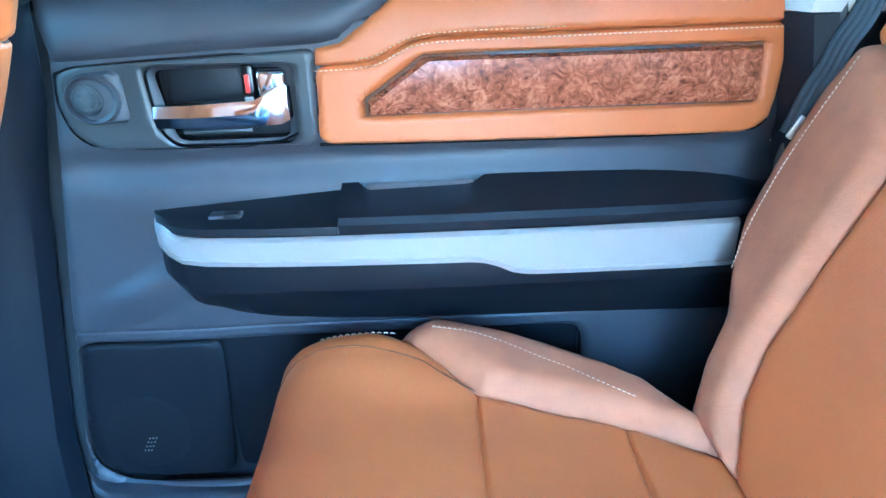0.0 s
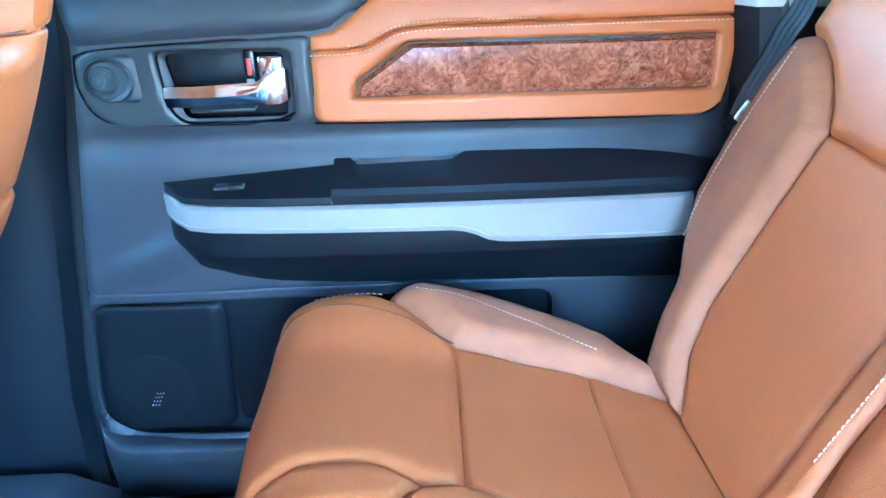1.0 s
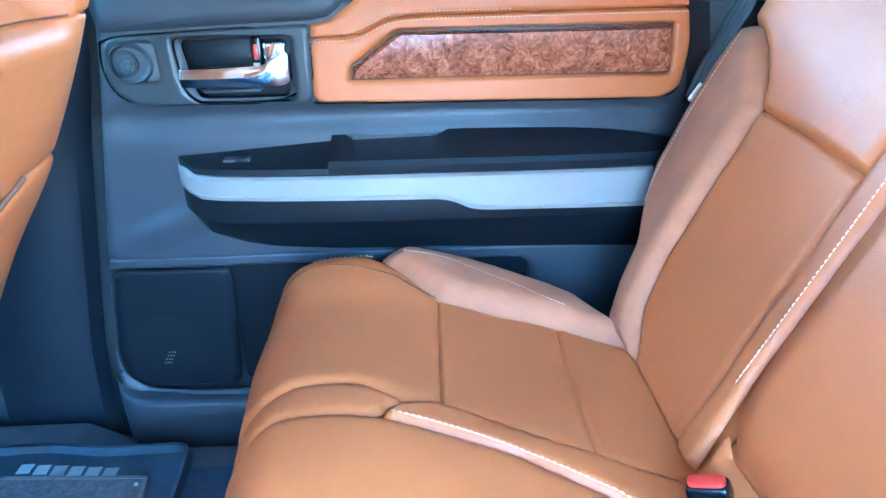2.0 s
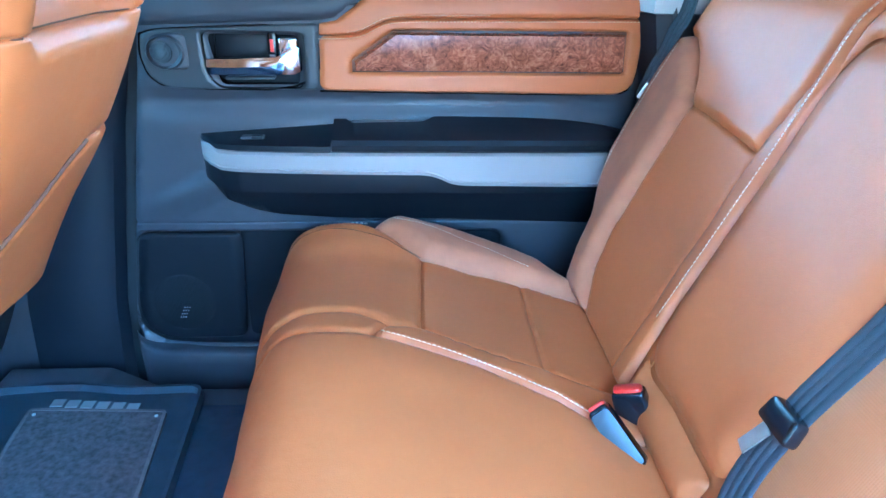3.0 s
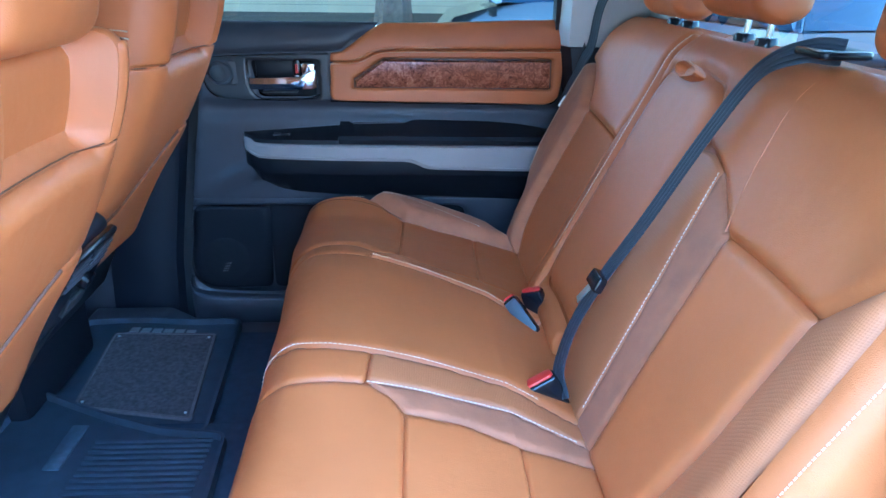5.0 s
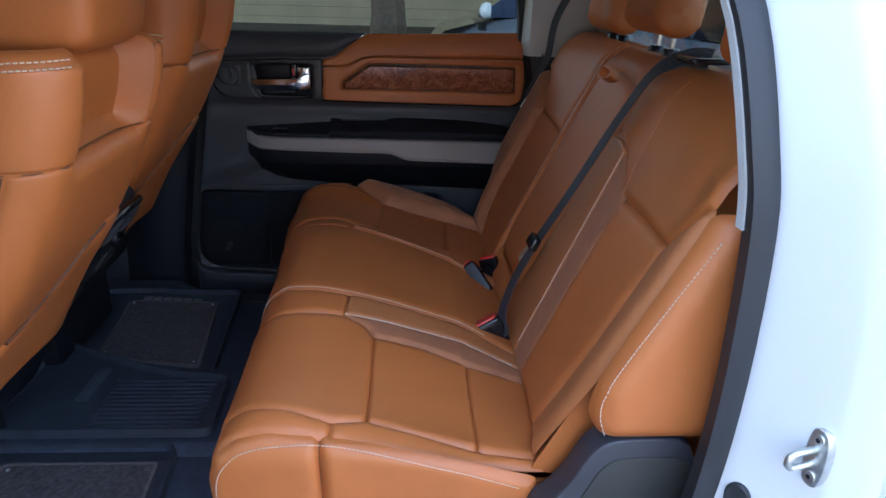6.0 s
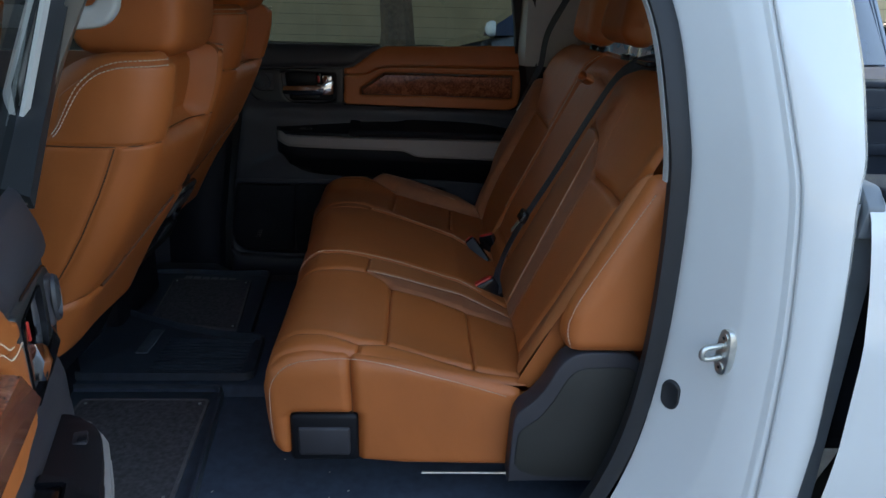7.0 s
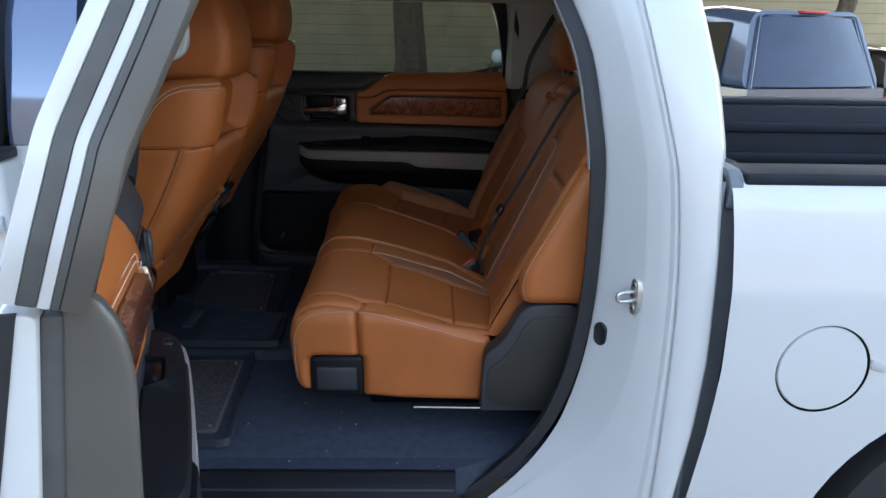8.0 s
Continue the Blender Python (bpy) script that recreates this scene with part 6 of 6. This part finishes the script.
def tree(x, y, r, h, label, crown_c, crown_r, n, seed, leaf=(0.06, 0.13)):
    rng = random.Random(seed)
    tr = thing("tree", label, "tree", group="trees", base=(x, y, 0))
    rows = []
    for k in range(14):
        z = h * k / 13
        rr = r * (1.5 if k == 0 else 1.15 if k == 1 else 1 - 0.03 * k)
        rows.append([(x + 0.05 * math.sin(k) + rr * (1 + 0.16 * math.sin(5 * a + k * 0.3) + 0.1 * rng.random()) * math.cos(a), y + rr * (1 + 0.16 * math.sin(5 * a + k * 0.3) + 0.1 * rng.random()) * math.sin(a), z) for a in np.linspace(0, 2 * math.pi, 24, endpoint=False)])
    part("trunk", loft(rows), bark, tr, "rough furrowed trunk")
    verts, faces = [], []
    for i in range(9):
        a = 2 * math.pi * i / 9
        tip = Vector((crown_c[0] + crown_r[0] * 0.7 * math.cos(a), crown_c[1] + crown_r[1] * 0.7 * math.sin(a), crown_c[2] + rng.uniform(-0.3, 0.8)))
        part("limb", loft([[Vector((x, y, h * 0.9)).lerp(tip, t) + Vector((w * math.cos(b), w * math.sin(b), 0.4 * math.sin(t * 3))) for b in np.linspace(0, 2 * math.pi, 7, endpoint=False)] for t, w in ((0, r * 0.5), (0.4, r * 0.3), (1, 0.02))]), bark, tr)
    for i in range(n):
        while True:
            d = Vector((rng.uniform(-1, 1), rng.uniform(-1, 1), rng.uniform(-1, 1)))
            if d.length < 1:
                break
        c = Vector(crown_c) + Vector((d.x * crown_r[0], d.y * crown_r[1], d.z * crown_r[2]))
        s = rng.uniform(*leaf)
        u = Vector((rng.gauss(0, 1), rng.gauss(0, 1), rng.gauss(0, 1))).normalized()
        w = u.orthogonal().normalized() * s * 0.5
        o = len(verts)
        verts += [c - u * s, c + w, c + u * s, c - w]
        faces.append((o, o + 1, o + 2, o + 3))
    me = bpy.data.meshes.new("crown")
    me.from_pydata([tuple(v) for v in verts], [], faces)
    me.materials.append(leaf_mat)
    ob = new("crown", me)
    ob.parent = tr
    ob.matrix_parent_inverse = Matrix.Translation(tr.location).inverted()
    tagged(ob, "dense green leaves", kind="stuff")
    return tr


# the crown is unseen, made wide and set forward to keep sun off the truck
tree(-0.215, 10.3, 0.26, 7.0, "large rough-barked tree, its wide unseen crown added to shade the truck", (-0.2, 6.8, 8.4), (9.5, 8.5, 2.6), 56000, 3, (0.18, 0.32))
tree(7.35, 10.0, 0.16, 4.0, "rough-barked tree by the wall", (7.4, 10.0, 5.6), (2.2, 2.0, 1.4), 3000, 5)


def suv(m, paint, label):
    WHERE.append(m)
    s = thing("parked_car", label, "car", group="parked cars", base=tuple(m.translation))
    # local: x to the right across the tail, y forwards, z up; the tail is at y = 0
    body = [(-0.93, 0.45), (-0.96, 0.80), (-0.93, 1.08), (0.93, 1.08), (0.96, 0.80), (0.93, 0.45)]
    rows = [[(p[0] * k, y, p[1]) for p in body] for y, k in ((0.0, 0.94), (0.12, 1.0), (2.2, 1.0), (3.9, 1.0), (4.6, 0.95), (4.75, 0.85))]
    part("body", loft(rows), paint, s)

    def cab(y, zt, k, lean):
        ring = rounded([(-0.92 * k, 1.06), (-0.70 * k, zt), (0.70 * k, zt), (0.92 * k, 1.06)], 0.16, 5)
        return [(q[0], y + lean * (q[1] - 1.06) / (zt - 1.06) - 0.07 * max(0.0, 1 - (q[0] / 0.8) ** 2) * (y < 0.5), q[1]) for q in ring]
    part("cabin", loft([cab(0.075, 1.84, 0.98, 0.30), cab(0.9, 1.90, 1.0, 0.0), cab(1.8, 1.90, 1.0, 0.0), cab(3.2, 1.80, 0.97, -0.5)]), paint, s)
    part("rear_glass", loft([[(u * (0.78 - 0.20 * k), 0.05 + 0.265 * k - 0.07 * (1 - u * u), 1.10 + 0.68 * k) for u in np.linspace(-1, 1, 13)] for k in np.linspace(0, 1, 7)], closed=False), suv_glass, s, "dark navy rear glass")
    part("glass_frame", sweep([(u * (0.81 - 0.20 * k), 0.045 + 0.265 * k - 0.07 * (1 - u * u), 1.08 + 0.72 * k) for u, k in [(-1, 0), (-1, 0.5), (-1, 0.97), (-0.9, 1)] + [(q, 1) for q in np.linspace(-0.75, 0.75, 9)] + [(0.9, 1), (1, 0.97), (1, 0.5), (1, 0)]], circle(0.012, 6)), paint, s)
    for sx in (-1, 1):
        for y0, y1 in ((0.45, 1.05), (1.15, 2.0), (2.1, 2.75)):
            part("side_glass", loft([[(sx * 0.925, y0, 1.10), (sx * 0.925, y1, 1.10)], [(sx * 0.752, y0 + 0.12, 1.72), (sx * 0.752, y1 - 0.05, 1.72)]], closed=False), privacy_dark, s)
        part("tail_lamp", box_bm(sx * 0.86 - 0.07, sx * 0.86 + 0.07, -0.01, 0.12, 0.72, 0.96, 0.02), red, s, "red tail lamp")
        for y in (0.95, 3.85):
            w = part("wheel", loft([[(sx * 0.86 + o, y + r * math.cos(a), 0.36 + r * math.sin(a)) for a in np.linspace(0, 2 * math.pi, 24, endpoint=False)] for r, o in ((0.2, -0.1), (0.36, -0.1), (0.36, 0.1), (0.2, 0.1))]), tyre_mat, s)
    part("brake_lamp", box_bm(-0.16, 0.16, 0.20, 0.30, 1.815, 1.84, 0.006), red, s, "red high brake lamp")
    part("wiper", sweep([(0.25, 0.03, 1.13), (0.52, 0.06, 1.20), (0.55, 0.09, 1.24)], circle(0.010, 6)), rubber, s)
    part("bumper", box_bm(-0.95, 0.95, -0.10, 0.15, 0.42, 0.66, 0.05, 3), rubber, s)
    WHERE.pop()
    return s


suv(pose(4.30, 4.95, 0, 0, 0, 14) @ Matrix.Diagonal((1, 1, 1.035, 1)), suv_paint, "dark blue sport utility vehicle parked with its tail this way")
black_car = material("black car paint", (0.01, 0.011, 0.013), 0.15, coat=1.0)
suv(pose(8.0, 8.3, 0, 0, 0, 14) @ Matrix.Diagonal((1, 1, 0.8, 1)), black_car, "black car parked farther along")
nose = thing("parked_car", "black parked car with a bright door mirror", "car", group="parked cars", base=(2.4, 6.9, 0))
part("body", loft([[(0.45 + o, 6.4 + w, z) for w, z in ((0, 0.3), (-0.05, 0.8), (0.12, h), (1.5, h), (1.65, 0.8), (1.6, 0.3))] for o, h in ((0.0, 0.95), (0.12, 1.10), (0.5, 1.20), (1.0, 1.26), (4.2, 1.3))]), black_car, nose)
part("cabin", loft([[(x, 6.55 + i, 1.25), (x + s, 6.75 + i, zt), (x + s, 7.6 - i, zt), (x, 7.85 - i, 1.25)] for x, s, zt, i in ((0.95, 0.02, 1.27, 0.0), (1.5, 0.0, 1.62, 0.02), (2.4, 0.0, 1.68, 0.02), (3.9, 0.0, 1.3, 0.0))]), sky_blue_glass, nose)
part("door_mirror", loft([[(1.0 + d, 6.30 + 0.10 * math.cos(a) * r, 1.34 + 0.09 * r * math.sin(a)) for a in np.linspace(0, 2 * math.pi, 20, endpoint=False)] for d, r in ((-0.07, 0.05), (-0.05, 0.7), (0, 1), (0.05, 0.9), (0.06, 0.05))]), lamp_lens, nose, "bright door mirror cap")

# crumbs on the carpet by the sill
rng = random.Random(11)
bm = bmesh.new()
for k in range(12):
    x, y, r = rng.uniform(-0.4, 0.32), rng.uniform(-0.84, -0.52), rng.uniform(0.001, 0.0025)
    a = rng.uniform(0, 3.1)
    bmesh.ops.create_cube(bm, size=1, matrix=pose(x, y, 0.5865, rng.uniform(-20, 20), rng.uniform(-20, 20), 57 * a) @ Matrix.Diagonal((r * rng.uniform(1, 3), r, r * 0.6, 1)))
tagged(link("crumbs", bm, crumb_pale, None), "pale dry crumbs scattered on the carpet", "crumbs", kind="stuff")
